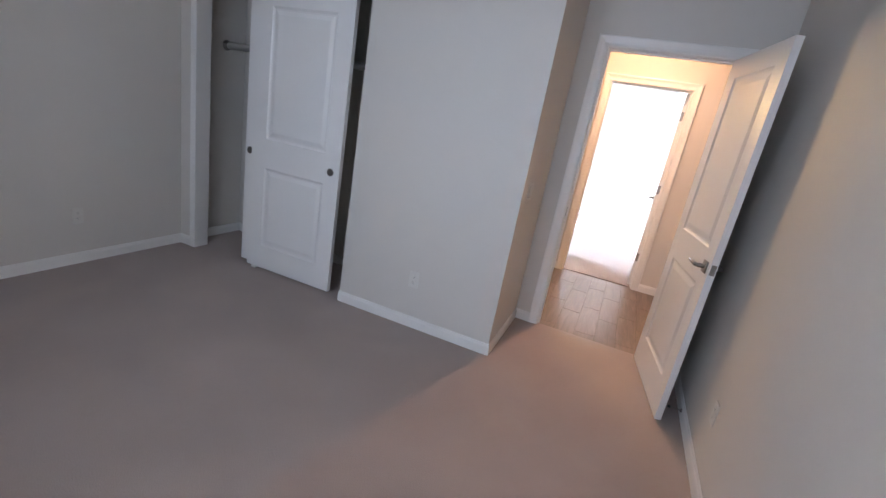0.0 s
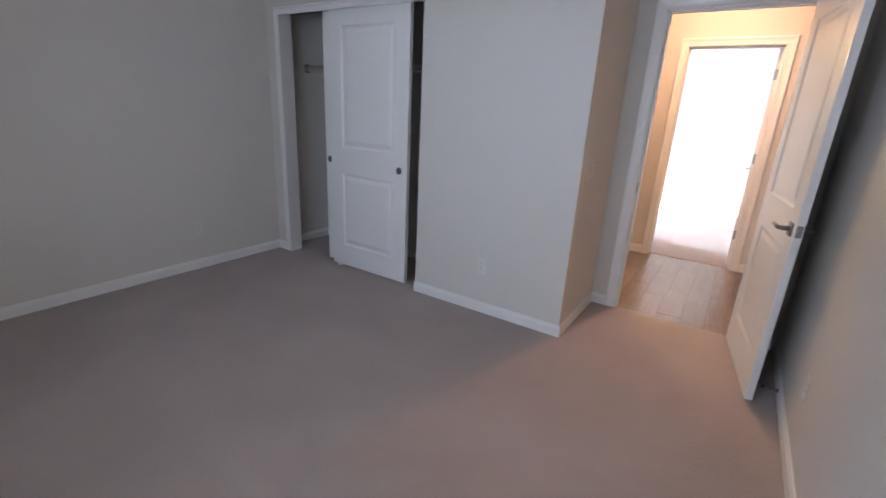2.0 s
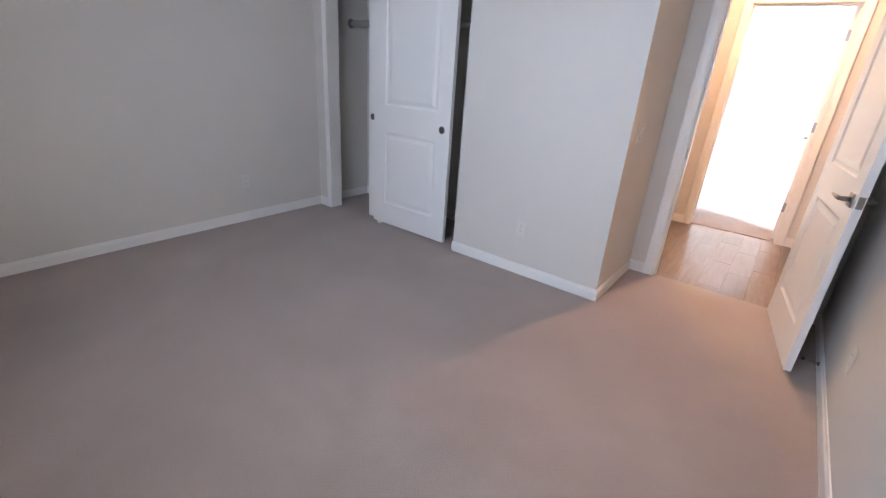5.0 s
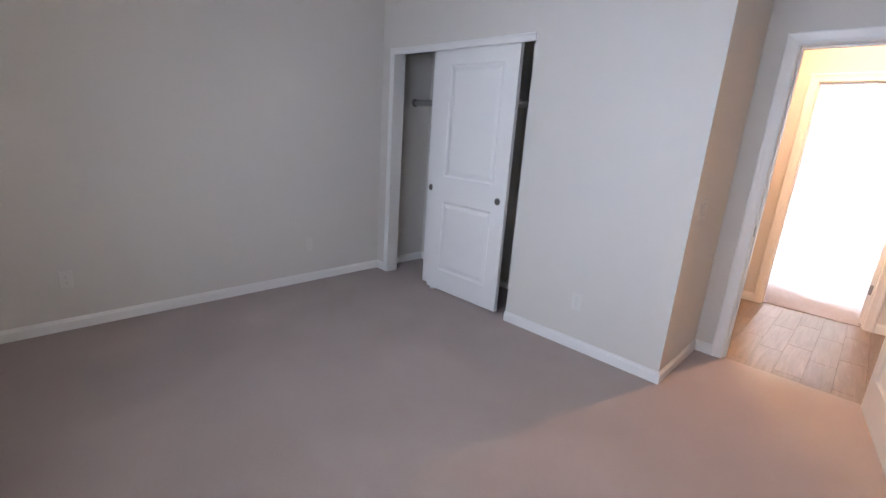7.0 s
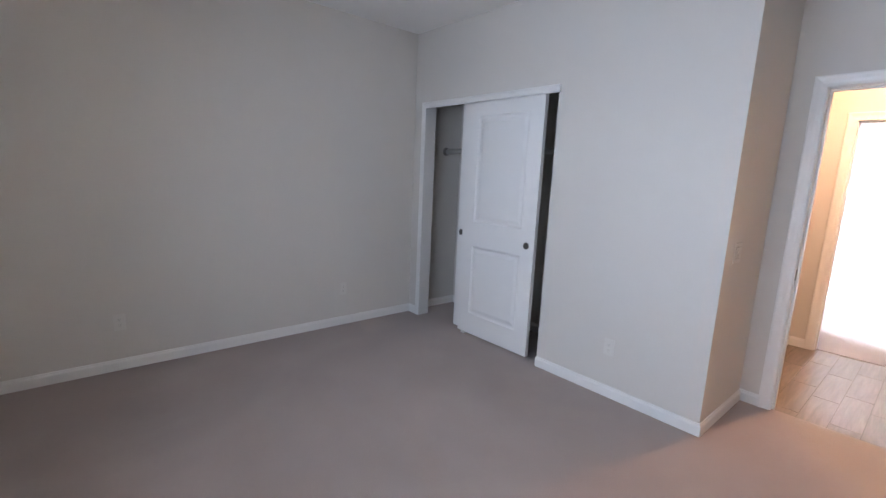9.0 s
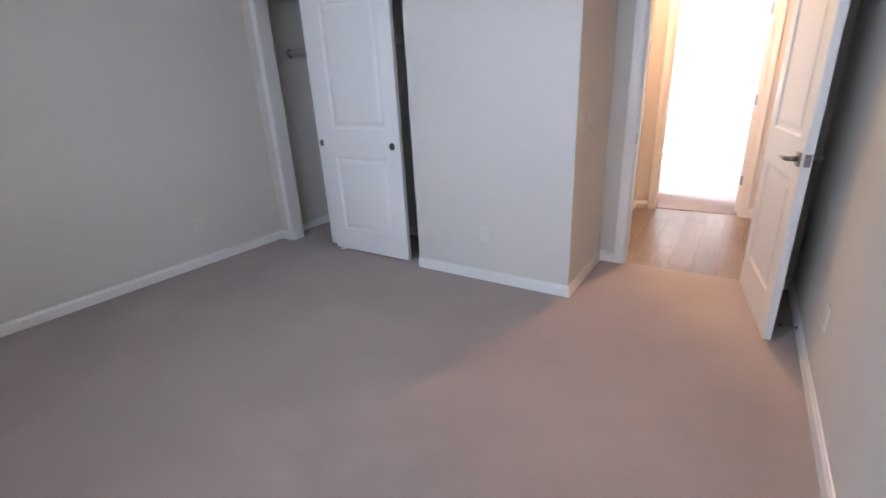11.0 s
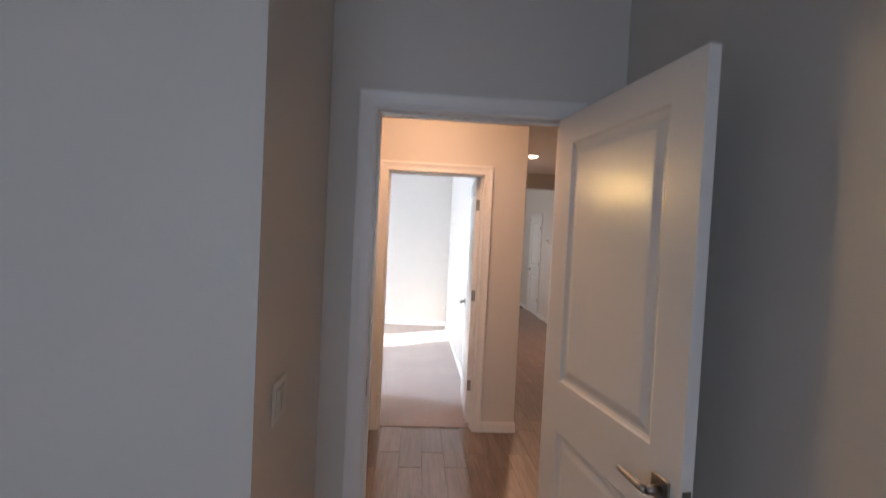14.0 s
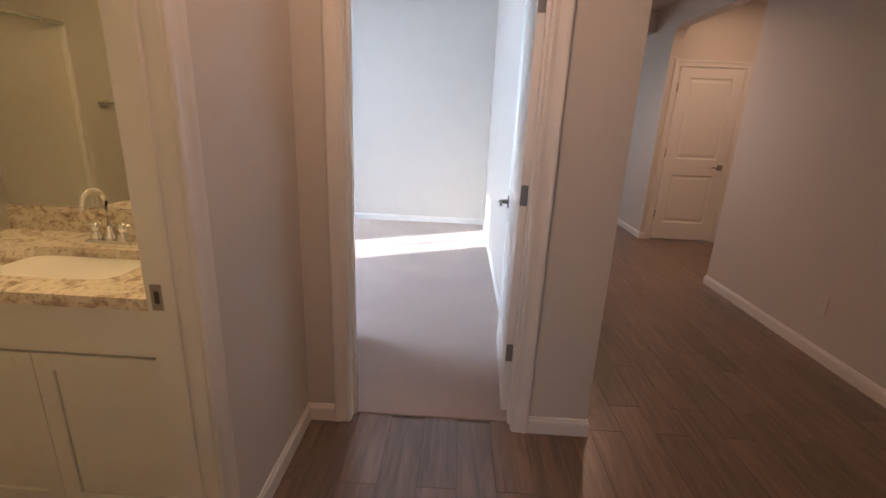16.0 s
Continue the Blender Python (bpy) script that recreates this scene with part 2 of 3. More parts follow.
def box(bm, x0, x1, y0, y1, z0, z1, bevel=0.0):
    corners = [bm.verts.new((x, y, z)) for x in (x0, x1) for y in (y0, y1) for z in (z0, z1)]
    faces = [bm.faces.new([corners[i] for i in f]) for f in
             ((0, 1, 3, 2), (4, 6, 7, 5), (0, 4, 5, 1), (2, 3, 7, 6), (0, 2, 6, 4), (1, 5, 7, 3))]
    if bevel:
        bmesh.ops.bevel(bm, geom=list({e for f in faces for e in f.edges}), offset=bevel, segments=2, affect="EDGES", profile=0.6)
    return bm


def boxed(*sizes, bevel=0.0):
    bm = bmesh.new()
    return box(bm, *sizes, bevel=bevel)


def tube(bm, points, radius, sides=14, closed=True):
    """A round bar along a line of points."""
    rings = []
    pts = [Vector(p) for p in points]
    for i, p in enumerate(pts):
        along = (pts[min(i + 1, len(pts) - 1)] - pts[max(i - 1, 0)]).normalized()
        q = along.to_track_quat("Z", "Y")
        r = radius[i] if isinstance(radius, (list, tuple)) else radius
        rings.append([bm.verts.new(p + q @ Vector((r * math.cos(a), r * math.sin(a), 0)))
                      for a in (2 * math.pi * k / sides for k in range(sides))])
    for a, b in zip(rings, rings[1:]):
        for k in range(sides):
            bm.faces.new((a[k], a[(k + 1) % sides], b[(k + 1) % sides], b[k]))
    if closed:
        bm.faces.new(rings[0][::-1])
        bm.faces.new(rings[-1])
    for f in bm.faces:
        f.smooth = True
    return bm


def turned(bm, profile, centre, axis="z", sides=28):
    """A turned shape from (radius, height) pairs, along an axis."""
    place = {"z": lambda a, b, h: (a, b, h), "y": lambda a, b, h: (a, h, b), "x": lambda a, b, h: (h, a, b)}[axis]
    rings = []
    for r, h in profile:
        rings.append([bm.verts.new(Vector(centre) + Vector(place(r * math.cos(2 * math.pi * k / sides), r * math.sin(2 * math.pi * k / sides), h)))
                      for k in range(sides)])
    for a, b in zip(rings, rings[1:]):
        for k in range(sides):
            f = bm.faces.new((a[k], a[(k + 1) % sides], b[(k + 1) % sides], b[k]))
            f.smooth = True
    bm.faces.new(rings[0][::-1])
    bm.faces.new(rings[-1])
    return bm


def part(name, bm, mat, parent=None, label="", m=None):
    bmesh.ops.recalc_face_normals(bm, faces=bm.faces)
    mesh = bpy.data.meshes.new(name)
    bm.to_mesh(mesh)
    bm.free()
    mesh.materials.append(mat)
    ob = new(name, mesh)
    if parent:
        ob.parent = parent
    if m is not None:
        ob.matrix_basis = m
    return tagged(ob, label)


def thing(name, place, label, category, group="", kind="", turn=0.0):
    ob = new(name)
    ob.empty_display_size = 0.1
    ob.matrix_basis = pose(*place, 0, 0, turn)
    return tagged(ob, label, category, group, kind)


def structure(name, bm, mat, label, category):
    return tagged(part(name, bm, mat), label, category, kind="structure")


def wall_x(name, y0, y1, x0, x1, holes=(), label="greige painted drywall wall", z1=H):
    """A wall that runs along x, with holes (a, b, bottom, top)."""
    bm, at = bmesh.new(), x0
    for a, b, lo, hi in sorted(holes):
        if a > at:
            box(bm, at, a, y0, y1, -0.02, z1)
        if lo > 0:
            box(bm, a, b, y0, y1, -0.02, lo)
        if hi < z1:
            box(bm, a, b, y0, y1, hi, z1)
        at = b
    if x1 > at:
        box(bm, at, x1, y0, y1, -0.02, z1)
    return structure(name, bm, PAINT, label, "wall")


def wall_y(name, x0, x1, y0, y1, holes=(), label="greige painted drywall wall", z1=H):
    """A wall that runs along y, with holes (a, b, bottom, top)."""
    bm, at = bmesh.new(), y0
    for a, b, lo, hi in sorted(holes):
        if a > at:
            box(bm, x0, x1, at, a, -0.02, z1)
        if lo > 0:
            box(bm, x0, x1, a, b, -0.02, lo)
        if hi < z1:
            box(bm, x0, x1, a, b, hi, z1)
        at = b
    if y1 > at:
        box(bm, x0, x1, at, y1, -0.02, z1)
    return structure(name, bm, PAINT, label, "wall")


# ---- large structure ----
J = 0.018                     # jamb boards
wall_y("wall_left", XL - 0.12, XL, YW - 0.12, YH)
wall_x("wall_window", YW - 0.12, YW, XL, XR + 0.12, [(W1X0, W1X1, W1Z0, W1Z1)])
wall_y("wall_right", XR, XR + 0.12, YW, YD)
wall_x("wall_closet", 0.0, 0.115, XL, 0.0, [(CX0 - J, CX1, 0, CH + 0.044)])
wall_y("wall_bump", -0.115, 0.0, 0.115, YD)
wall_x("wall_closet_back", 0.62, YD, XL, -0.115)
wall_x("wall_door", YD, YH, XL, LX, [(DX0 - J, DX1 + J, 0, DOORH + J)])
wall_y("wall_bathroom", BX - 0.12, BX, YH, YF, [(BY0 - J, BY1 + J, 0, DOORH + J)])
wall_x("wall_vanity", 2.37, YF, XL, BX - 0.12)
wall_x("wall_far", YF, YFI, FLX - 0.12, HX, [(FX0 - J, FX1 + J, 0, DOORH + J)])
wall_y("wall_far_right", FRX, HX, YFI, FRY + 0.12)
wall_x("wall_far_back", FRY, FRY + 0.12, FLX - 0.12, FRX)
wall_y("wall_far_left", FLX - 0.12, FLX, YFI, FRY, [(W2Y0, W2Y1, W2Z0, W2Z1)])
wall_x("wall_far_closet", YFI, 3.26, FLX, -0.10)
wall_y("wall_bath_end", XL - 0.12, XL, YH, YFI)
D2Y0, D2Y1 = 7.90, 8.66
EX0, EX1 = 3.035, 3.775
wall_y("wall_living_near", LX, LX + 0.12, YH - 0.12, AY0)
wall_y("wall_living_far", LX, LX + 0.12, AY1, 10.0, [(D2Y0 - J, D2Y1 + J, 0, DOORH + J)])
wall_x("wall_foyer", AY1, AY1 + 0.12, LX + 0.12, 4.6, [(EX0 - J, EX1 + J, 0, DOORH + J)])
wall_x("wall_foyer_near", 4.0, 4.12, LX + 0.12, 4.6)
wall_y("wall_foyer_side", 4.6, 4.72, 4.0, AY1 + 0.12)
wall_x("wall_living_end", 10.0, 10.12, -3.2, LX + 0.12, [(-1.2, 1.2, 0.75, 2.25)])
wall_y("wall_living_side", -3.32, -3.2, FRY, 10.12)
wall_x("wall_living_back", FRY, FRY + 0.12, -3.2, FLX - 0.12)
wall_x("wall_closet_unit", 7.2, 7.32, LX + 0.12, 4.0)
wall_y("wall_closet_unit_side", 4.0, 4.12, 7.2, 9.4)
wall_x("wall_closet_unit_end", 9.3, 9.42, LX + 0.12, 4.0)


def arch_wall():
    """The wall above the arch: flat soffit with a rounded far shoulder."""
    bm, top, r = bmesh.new(), 2.45, 0.14
    pts = [(AY0, H), (AY0, top)]
    pts += [(AY1 - r + r * math.sin(a), top - r + r * math.cos(a)) for a in [math.pi / 2 * k / 8 for k in range(0, 9)]]
    pts += [(AY1, H)]
    sides = [[bm.verts.new((x, y, z)) for y, z in pts] for x in (LX, LX + 0.12)]
    bm.faces.new(sides[0])
    bm.faces.new(sides[1][::-1])
    for k in range(len(pts)):
        n = (k + 1) % len(pts)
        bm.faces.new((sides[0][k], sides[0][n], sides[1][n], sides[1][k]))
    return structure("wall_arch", bm, PAINT, "greige drywall header with rounded arch shoulders", "wall")


arch_wall()
structure("ceiling_beam", boxed(HX, LX, 6.78, 6.98, 2.48, H), PAINT, "greige drywall beam dropped below the ceiling", "beam")
structure("ceiling", boxed(-3.4, 4.8, YW - 0.12, 10.2, H, H + 0.18), CEILING, "flat matte white painted ceiling", "ceiling")
structure("floor_bedroom", boxed(XL - 0.05, XR + 0.05, YW - 0.05, 0.765, -0.08, 0.006, bevel=0.004), CARPET, "taupe cut-pile wall-to-wall carpet", "floor")
structure("floor_far_bedroom", boxed(FLX - 0.05, FRX + 0.1, 2.487, FRY + 0.05, -0.08, 0.006, bevel=0.004), CARPET, "taupe cut-pile wall-to-wall carpet", "floor")
ground = structure("ground", boxed(-900, 900, -900, 900, -0.4, -0.2), DIRT, "bare brown earth around the house", "ground")
floor_tiles = structure("floor_hall", boxed(XL, 4.7, 0.766, 10.05, -0.10, -0.0012), GROUT, "wood-look porcelain plank tiles with grey grout", "floor")
# added out of view; its height lets only some sun reach the bedroom window
structure("sun_blocker_wall", boxed(-22, 12, -9.2, -8.6, -0.2, 6.13), STUCCO, "unseen beige stucco wall added to block part of the sun", "wall")

# ---- doors, frames and trim ----
CASING = [(0.004, 0.0), (0.004, 0.009), (0.010, 0.012), (0.026, 0.0105), (0.042, 0.0125), (0.056, 0.017), (0.066, 0.0185), (0.073, 0.016), (0.075, 0.0)]


def casing(name, a, b, top, face, way, axis, parent=None, label="white painted moulded door casing", sides="lr", profile=CASING):
    """Mitred moulding round an opening a to b in a wall's face. axis: along which the wall runs; way: +1 or -1 off the wall."""
    bm, loops = bmesh.new(), []
    for w, d in profile:
        line = [(a - w, 0.0), (a - w, top + w), (b + w, top + w), (b + w, 0.0)]
        if "l" not in sides:
            line = [(a, top + w), (b + w, top + w), (b + w, 0.0)]
        if "r" not in sides:
            line = [(a - w, 0.0), (a - w, top + w), (b, top + w)]
        loops.append([bm.verts.new((u, face + way * d, z) if axis == "x" else (face + way * d, u, z)) for u, z in line])
    for p, q in zip(loops, loops[1:] + loops[:1]):
        for k in range(len(p) - 1):
            bm.faces.new((p[k], p[k + 1], q[k + 1], q[k]))
    for end in (0, -1):
        bm.faces.new([loop[end] for loop in loops])
    return structure(name, bm, WHITE, label, "trim")


def jamb(name, a, b, top, lo, hi, axis, stop_at):
    """Jamb boards lining an opening, with the stop that the leaf closes against."""
    bm = bmesh.new()
    for u0, u1, z0, z1 in ((a - J, a, 0, top + J), (b, b + J, 0, top + J), (a, b, top, top + J)):
        box(bm, *((u0, u1, lo, hi) if axis == "x" else (lo, hi, u0, u1)), z0, z1)
    s = 0.011
    for u0, u1, z0, z1 in ((a, a + s, 0, top), (b - s, b, 0, top), (a + s, b - s, top - s, top)):
        box(bm, *((u0, u1, *stop_at) if axis == "x" else (*stop_at, u0, u1)), z0, z1)
    return structure(name, bm, WHITE, "white painted door jamb with stop", "trim")


RINGS = [(0.0, 0.0), (0.007, 0.006), (0.016, 0.0095), (0.026, 0.0095), (0.052, 0.0025), (0.058, 0.002)]


def door_mesh(width, height=2.025, thick=0.035, panels=((0.215, 0.808), (1.003, 1.915)), stile=0.118):
    """A moulded two-panel leaf: hinge edge at x 0, faces at y 0 and -thick, bottom at z 0."""
    bm = bmesh.new()
    us = [0, stile, width - stile, width]
    zs = [0, *panels[0], *panels[1], height]
    for y, inward in ((0.0, -1), (-thick, 1)):
        for i in range(3):
            for k in range(5):
                u0, u1, z0, z1 = us[i], us[i + 1], zs[k], zs[k + 1]
                if i == 1 and k in (1, 3):
                    rings = []
                    for inset, depth in RINGS:
                        rings.append([bm.verts.new((u, y + inward * depth, z)) for u, z in
                                      ((u0 + inset, z0 + inset), (u1 - inset, z0 + inset), (u1 - inset, z1 - inset), (u0 + inset, z1 - inset))])
                    for p, q in zip(rings, rings[1:]):
                        for n in range(4):
                            bm.faces.new((p[n], p[(n + 1) % 4], q[(n + 1) % 4], q[n]))
                    bm.faces.new(rings[-1])
                else:
                    bm.faces.new([bm.verts.new((u, y, z)) for u, z in ((u0, z0), (u1, z0), (u1, z1), (u0, z1))])
    for z in (0, height):
        bm.faces.new([bm.verts.new(p) for p in ((0, 0, z), (width, 0, z), (width, -thick, z), (0, -thick, z))])
    for u in (0, width):
        bm.faces.new([bm.verts.new(p) for p in ((u, 0, 0), (u, -thick, 0), (u, -thick, height), (u, 0, height))])
    bmesh.ops.remove_doubles(bm, verts=bm.verts, dist=0.0004)
    return bm


def lever_mesh(side, aim):
    """A lever on a square rose. side: +1 or -1 off the leaf in y; aim: the way the lever points in x."""
    bm = bmesh.new()
    box(bm, -0.032, 0.032, *sorted((0.0, side * 0.008)), -0.032, 0.032, bevel=0.0025)
    tube(bm, [(0, side * 0.006, 0), (0, side * 0.045, 0)], [0.013, 0.011])
    pts = [(0, side * 0.047, 0), (aim * 0.02, side * 0.052, 0.001), (aim * 0.06, side * 0.052, 0.002), (aim * 0.10, side * 0.050, 0.001), (aim * 0.118, side * 0.047, -0.001)]
    tube(bm, pts, [0.0105, 0.0100, 0.0085, 0.0075, 0.0065])
    return bm


def door(name, pin, turn, width, label, flip=False, hinges=(0.316, 1.061, 1.803), levers=(1, -1), knob=0.925):
    """A hinged leaf. turn: degrees of the leaf's line from +x; flip: the leaf lies on the other side of the pin's line."""
    d = thing(name, (pin[0], pin[1], 0.012), label, "door", kind="structure", turn=turn)
    bm = door_mesh(width)
    shift = 0.035 if flip else 0.0
    bmesh.ops.translate(bm, verts=bm.verts, vec=(0.003, shift, 0))
    leaf = part("leaf", bm, DOOR_PAINT, d)
    for side in levers:
        y = (shift if side > 0 else shift - 0.035)
        bm = lever_mesh(side, -1)
        bmesh.ops.translate(bm, verts=bm.verts, vec=(width - 0.062, y, knob - 0.012))
        part("door_handle", bm, NICKEL, leaf, "satin nickel lever on a square rose")
    part("latch_plate", boxed(width + 0.0025, width + 0.0042, shift - 0.030, shift - 0.005, knob - 0.04, knob + 0.016), NICKEL, leaf, "satin nickel latch plate")
    part("latch_bolt", boxed(width + 0.003, width + 0.012, shift - 0.024, shift - 0.012, knob - 0.02, knob - 0.004, bevel=0.002), NICKEL, leaf, "satin nickel latch bolt")
    for z in hinges:
        bm = bmesh.new()
        y = 0.006 if not flip else -0.006
        tube(bm, [(0, y, z - 0.045), (0, y, z + 0.045)], 0.0068, sides=10)
        tube(bm, [(0, y, z + 0.045), (0, y, z + 0.052)], [0.0075, 0.004], sides=10)
        box(bm, 0.0005, 0.0028, shift - 0.033, shift - 0.002, z - 0.044, z + 0.044)
        part("hinge", bm, NICKEL, d, "satin nickel butt hinge")
    return d


# bedroom doorway
jamb_bed = jamb("door_jamb_1", DX0, DX1, DOORH, YD, YH, "x", (YD + 0.04, YD + 0.075))
casing("door_casing_1", DX0, DX1, DOORH, YD, -1, "x")
casing("door_casing_2", DX0, DX1, DOORH, YH, 1, "x")
door("door_1", (DX1 - 0.001, YD - 0.006), -81.2, 0.757, "white moulded two-panel door standing open against the wall")
part("strike_plate", boxed(DX0 - 0.001, DX0 + 0.0015, YD + 0.003, YD + 0.036, 0.885, 0.955), NICKEL, jamb_bed, "satin nickel strike plate")
# bathroom doorway
jamb_bath = jamb("door_jamb_2", BY0, BY1, DOORH, BX - 0.12, BX, "y", (BX - 0.075, BX - 0.045))
casing("door_casing_3", BY0, BY1, DOORH, BX, 1, "y")
casing("door_casing_4", BY0, BY1, DOORH, BX - 0.12, -1, "y")
part("strike_plate", boxed(BX - 0.112, BX - 0.080, BY1 - 0.0018, BY1 + 0.001, 0.88, 0.95), NICKEL, jamb_bath, "satin nickel strike plate")
# the plate is uncut; a dark box on it paints the latch hole's shade
part("strike_hole_shade", boxed(BX - 0.103, BX - 0.090, BY1 - 0.0026, BY1 - 0.001, 0.898, 0.932), SLOT, jamb_bath, "dark sheet for the shade in the latch hole")
door("door_2", (BX - 0.126, BY0 + 0.001), 176.5, 0.70, "white moulded two-panel bathroom door standing wide open", flip=True)
# far bedroom doorway
jamb_far = jamb("door_jamb_3", FX0, FX1, DOORH, YF, YFI, "x", (YF + 0.045, YF + 0.08))
casing("door_casing_5", FX0, FX1, DOORH, YF, -1, "x")
casing("door_casing_6", FX0, FX1, DOORH, YFI, 1, "x")
door("door_3", (FX1 - 0.001, YFI + 0.006), 87.3, 0.736, "white moulded two-panel door standing open to the far bedroom", flip=True)
for z in (0.328, 1.073, 1.815):
    part("hinge_leaf", boxed(FX1 - 0.0025, FX1 + 0.001, YFI - 0.036, YFI - 0.002, z - 0.045, z + 0.045), NICKEL, jamb_far, "satin nickel hinge leaf")
# foyer door
jamb("door_jamb_4", EX0, EX1, DOORH, AY1, AY1 + 0.12, "x", (AY1 + 0.04, AY1 + 0.07))
casing("door_casing_7", EX0, EX1, DOORH, AY1, -1, "x")
door("door_4", (EX0 + 0.001, AY1 - 0.004), 0.0, 0.734, "white moulded two-panel door, closed, beyond the arch", flip=True)
# door at the end of the living area
jamb("door_jamb_5", D2Y0, D2Y1, DOORH, LX, LX + 0.12, "y", (LX + 0.04, LX + 0.07))
casing("door_casing_8", D2Y0, D2Y1, DOORH, LX, -1, "y")
door("door_5", (LX - 0.004, D2Y0 + 0.001), 90.0, 0.754, "white moulded two-panel door, closed, in the living area")

# closet opening: thin side casing, head fascia, sliding leaves
HEAD = [(0.0, 0.0), (0.0, 0.012), (0.006, 0.016), (0.036, 0.016), (0.044, 0.020), (0.052, 0.020), (0.056, 0.014), (0.056, 0.0)]
casing("closet_casing", CX0, CX1 + 0.014, CH, 0.0, -1, "x", sides="l", label="white painted moulded closet casing", profile=HEAD)
bm = bmesh.new()
box(bm, CX0 - J, CX0, 0.0, 0.115, 0, CH + 0.0435)
box(bm, CX0, CX1, 0.0, 0.115, CH + 0.034, CH + 0.0435)
structure("closet_jamb", bm, WHITE, "white painted closet jamb and head", "trim")
bm = bmesh.new()
box(bm, CX0 + 0.004, CX1 - 0.004, 0.018, 0.112, CH + 0.030, CH + 0.0335)
for y in (0.024, 0.066, 0.108):
    box(bm, CX0 + 0.004, CX1 - 0.004, y - 0.0015, y + 0.0015, CH + 0.016, CH + 0.030)
structure("closet_track", bm, NICKEL, "metal sliding door track under the closet head", "track")


def closet_door(x0, x1, y, label, pulls, base=0.020):
    d = thing("closet_door", (x0, y, base), label, "sliding door", "closet doors")
    w = x1 - x0
    leaf = part("leaf", door_mesh(w, height=2.060 - base, stile=0.130, panels=((0.185, 0.805), (1.02, 1.92))), DOOR_PAINT, d)
    leaf.location.y = 0.035
    for u in pulls:
        bm = bmesh.new()
        turned(bm, [(0.0285, 0.0), (0.0285, -0.0025), (0.0265, -0.0038), (0.0235, -0.0030)], (u, 0, 0.896), axis="y")
        part("pull_ring", bm, NICKEL, leaf, "satin nickel flush pull rim").location.y = -0.0352
        bm = bmesh.new()
        turned(bm, [(0.0232, 0.0005), (0.0225, -0.0032), (0.018, -0.0034), (0.012, -0.0033)], (u, 0, 0.896), axis="y")
        part("pull_cup", bm, DARK_NICKEL, leaf, "dark recessed cup of the pull").location.y = -0.0352
    for u in (0.12, w - 0.12):
        part("hanger", boxed(u - 0.025, u + 0.025, 0.012, 0.022, 2.060 - base, 2.068 - base), NICKEL, d, "metal roller hanger")
    return d


closet_door(-2.105, -1.302, 0.028, "white moulded two-panel sliding closet door with a round pull", (0.803 - 0.075,))
closet_door(-2.213, -1.362, 0.071, "white moulded two-panel sliding closet door behind the other one", (0.046,), 0.027)
guide = thing("floor_guide", (-2.03, 0.060, 0.006), "small white plastic sliding door guide on the carpet", "door guide")
bm = boxed(-0.022, 0.022, -0.045, 0.045, 0, 0.004)
part("base", bm, PLASTIC, guide)
for y in (-0.040, 0.001, 0.044):
    part("fin", boxed(-0.018, 0.018, y - 0.0012, y + 0.0012, 0.004, 0.022), PLASTIC, guide)

rod = thing("closet_rod", (XL, 0.42, 1.672), "white metal closet rod with round wall flanges", "closet rod")
bm = bmesh.new()
part("rod", tube(bm, [(0.003, 0, 0), (-XL - 0.118, 0, 0)], 0.027, sides=20), WHITE, rod, "white enamelled tube")
for x, s in ((0.0, 1), (-XL - 0.115, -1)):
    bm = bmesh.new()
    turned(bm, [(0.042, 0.0), (0.042, s * 0.004), (0.037, s * 0.008), (0.031, s * 0.012), (0.0305, s * 0.030), (0.026, s * 0.030)], (x, 0, 0), axis="x")
    part("flange", bm, NICKEL, rod, "satin nickel wall flange")

# ---- baseboards ----
BASE = [(0.0, 0.0), (0.013, 0.0), (0.013, 0.058), (0.0115, 0.066), (0.007, 0.073), (0.0055, 0.082), (0.0, 0.084)]


def baseboard(start, end, normal, at_start=0, at_end=0):
    """A moulded board at the foot of a wall from start to end; +1 or -1 at an end: mitred for an outside or inside corner."""
    a, b, n = Vector((*start, 0)), Vector((*end, 0)), Vector((*normal, 0))
    along = (b - a).normalized()
    bm = bmesh.new()
    ends = [[bm.verts.new(p + n * (w + 0.0005) + Vector((0, 0, z)) + along * (w * k)) for w, z in BASE]
            for p, k in ((a, -at_start), (b, at_end))]
    for k in range(len(BASE)):
        n2 = (k + 1) % len(BASE)
        bm.faces.new((ends[0][k], ends[0][n2], ends[1][n2], ends[1][k]))
    bm.faces.new(ends[0])
    bm.faces.new(ends[1][::-1])
    return structure("baseboard", bm, WHITE, "white painted moulded baseboard along the wall foot", "baseboard")


C = 0.075
baseboard((XL, YW), (XL, 0.0), (1, 0), -1, -1)
baseboard((XL, 0.0), (CX0 - 0.056, 0.0), (0, -1), -1, 0)
baseboard((XL, YW), (XR, YW), (0, 1), -1, -1)
baseboard((XR, YW), (XR, YD), (-1, 0), -1, -1)
baseboard((CX1 - 0.0, 0.0), (0.0, 0.0), (0, -1), 0, 1)
baseboard((CX1, 0.0), (CX1, 0.112), (-1, 0), 0, 0)
baseboard((0.0, 0.0), (0.0, YD), (1, 0), 1, -1)
baseboard((0.0, YD), (DX0 - C, YD), (0, -1), -1, 0)
baseboard((DX1 + C, YD), (XR, YD), (0, -1), 0, -1)
baseboard((XL, 0.62), (-0.115, 0.62), (0, -1), -1, -1)
baseboard((XL, 0.115), (XL, 0.62), (1, 0), 0, -1)
baseboard((-0.115, 0.115), (-0.115, 0.62), (-1, 0), 0, -1)
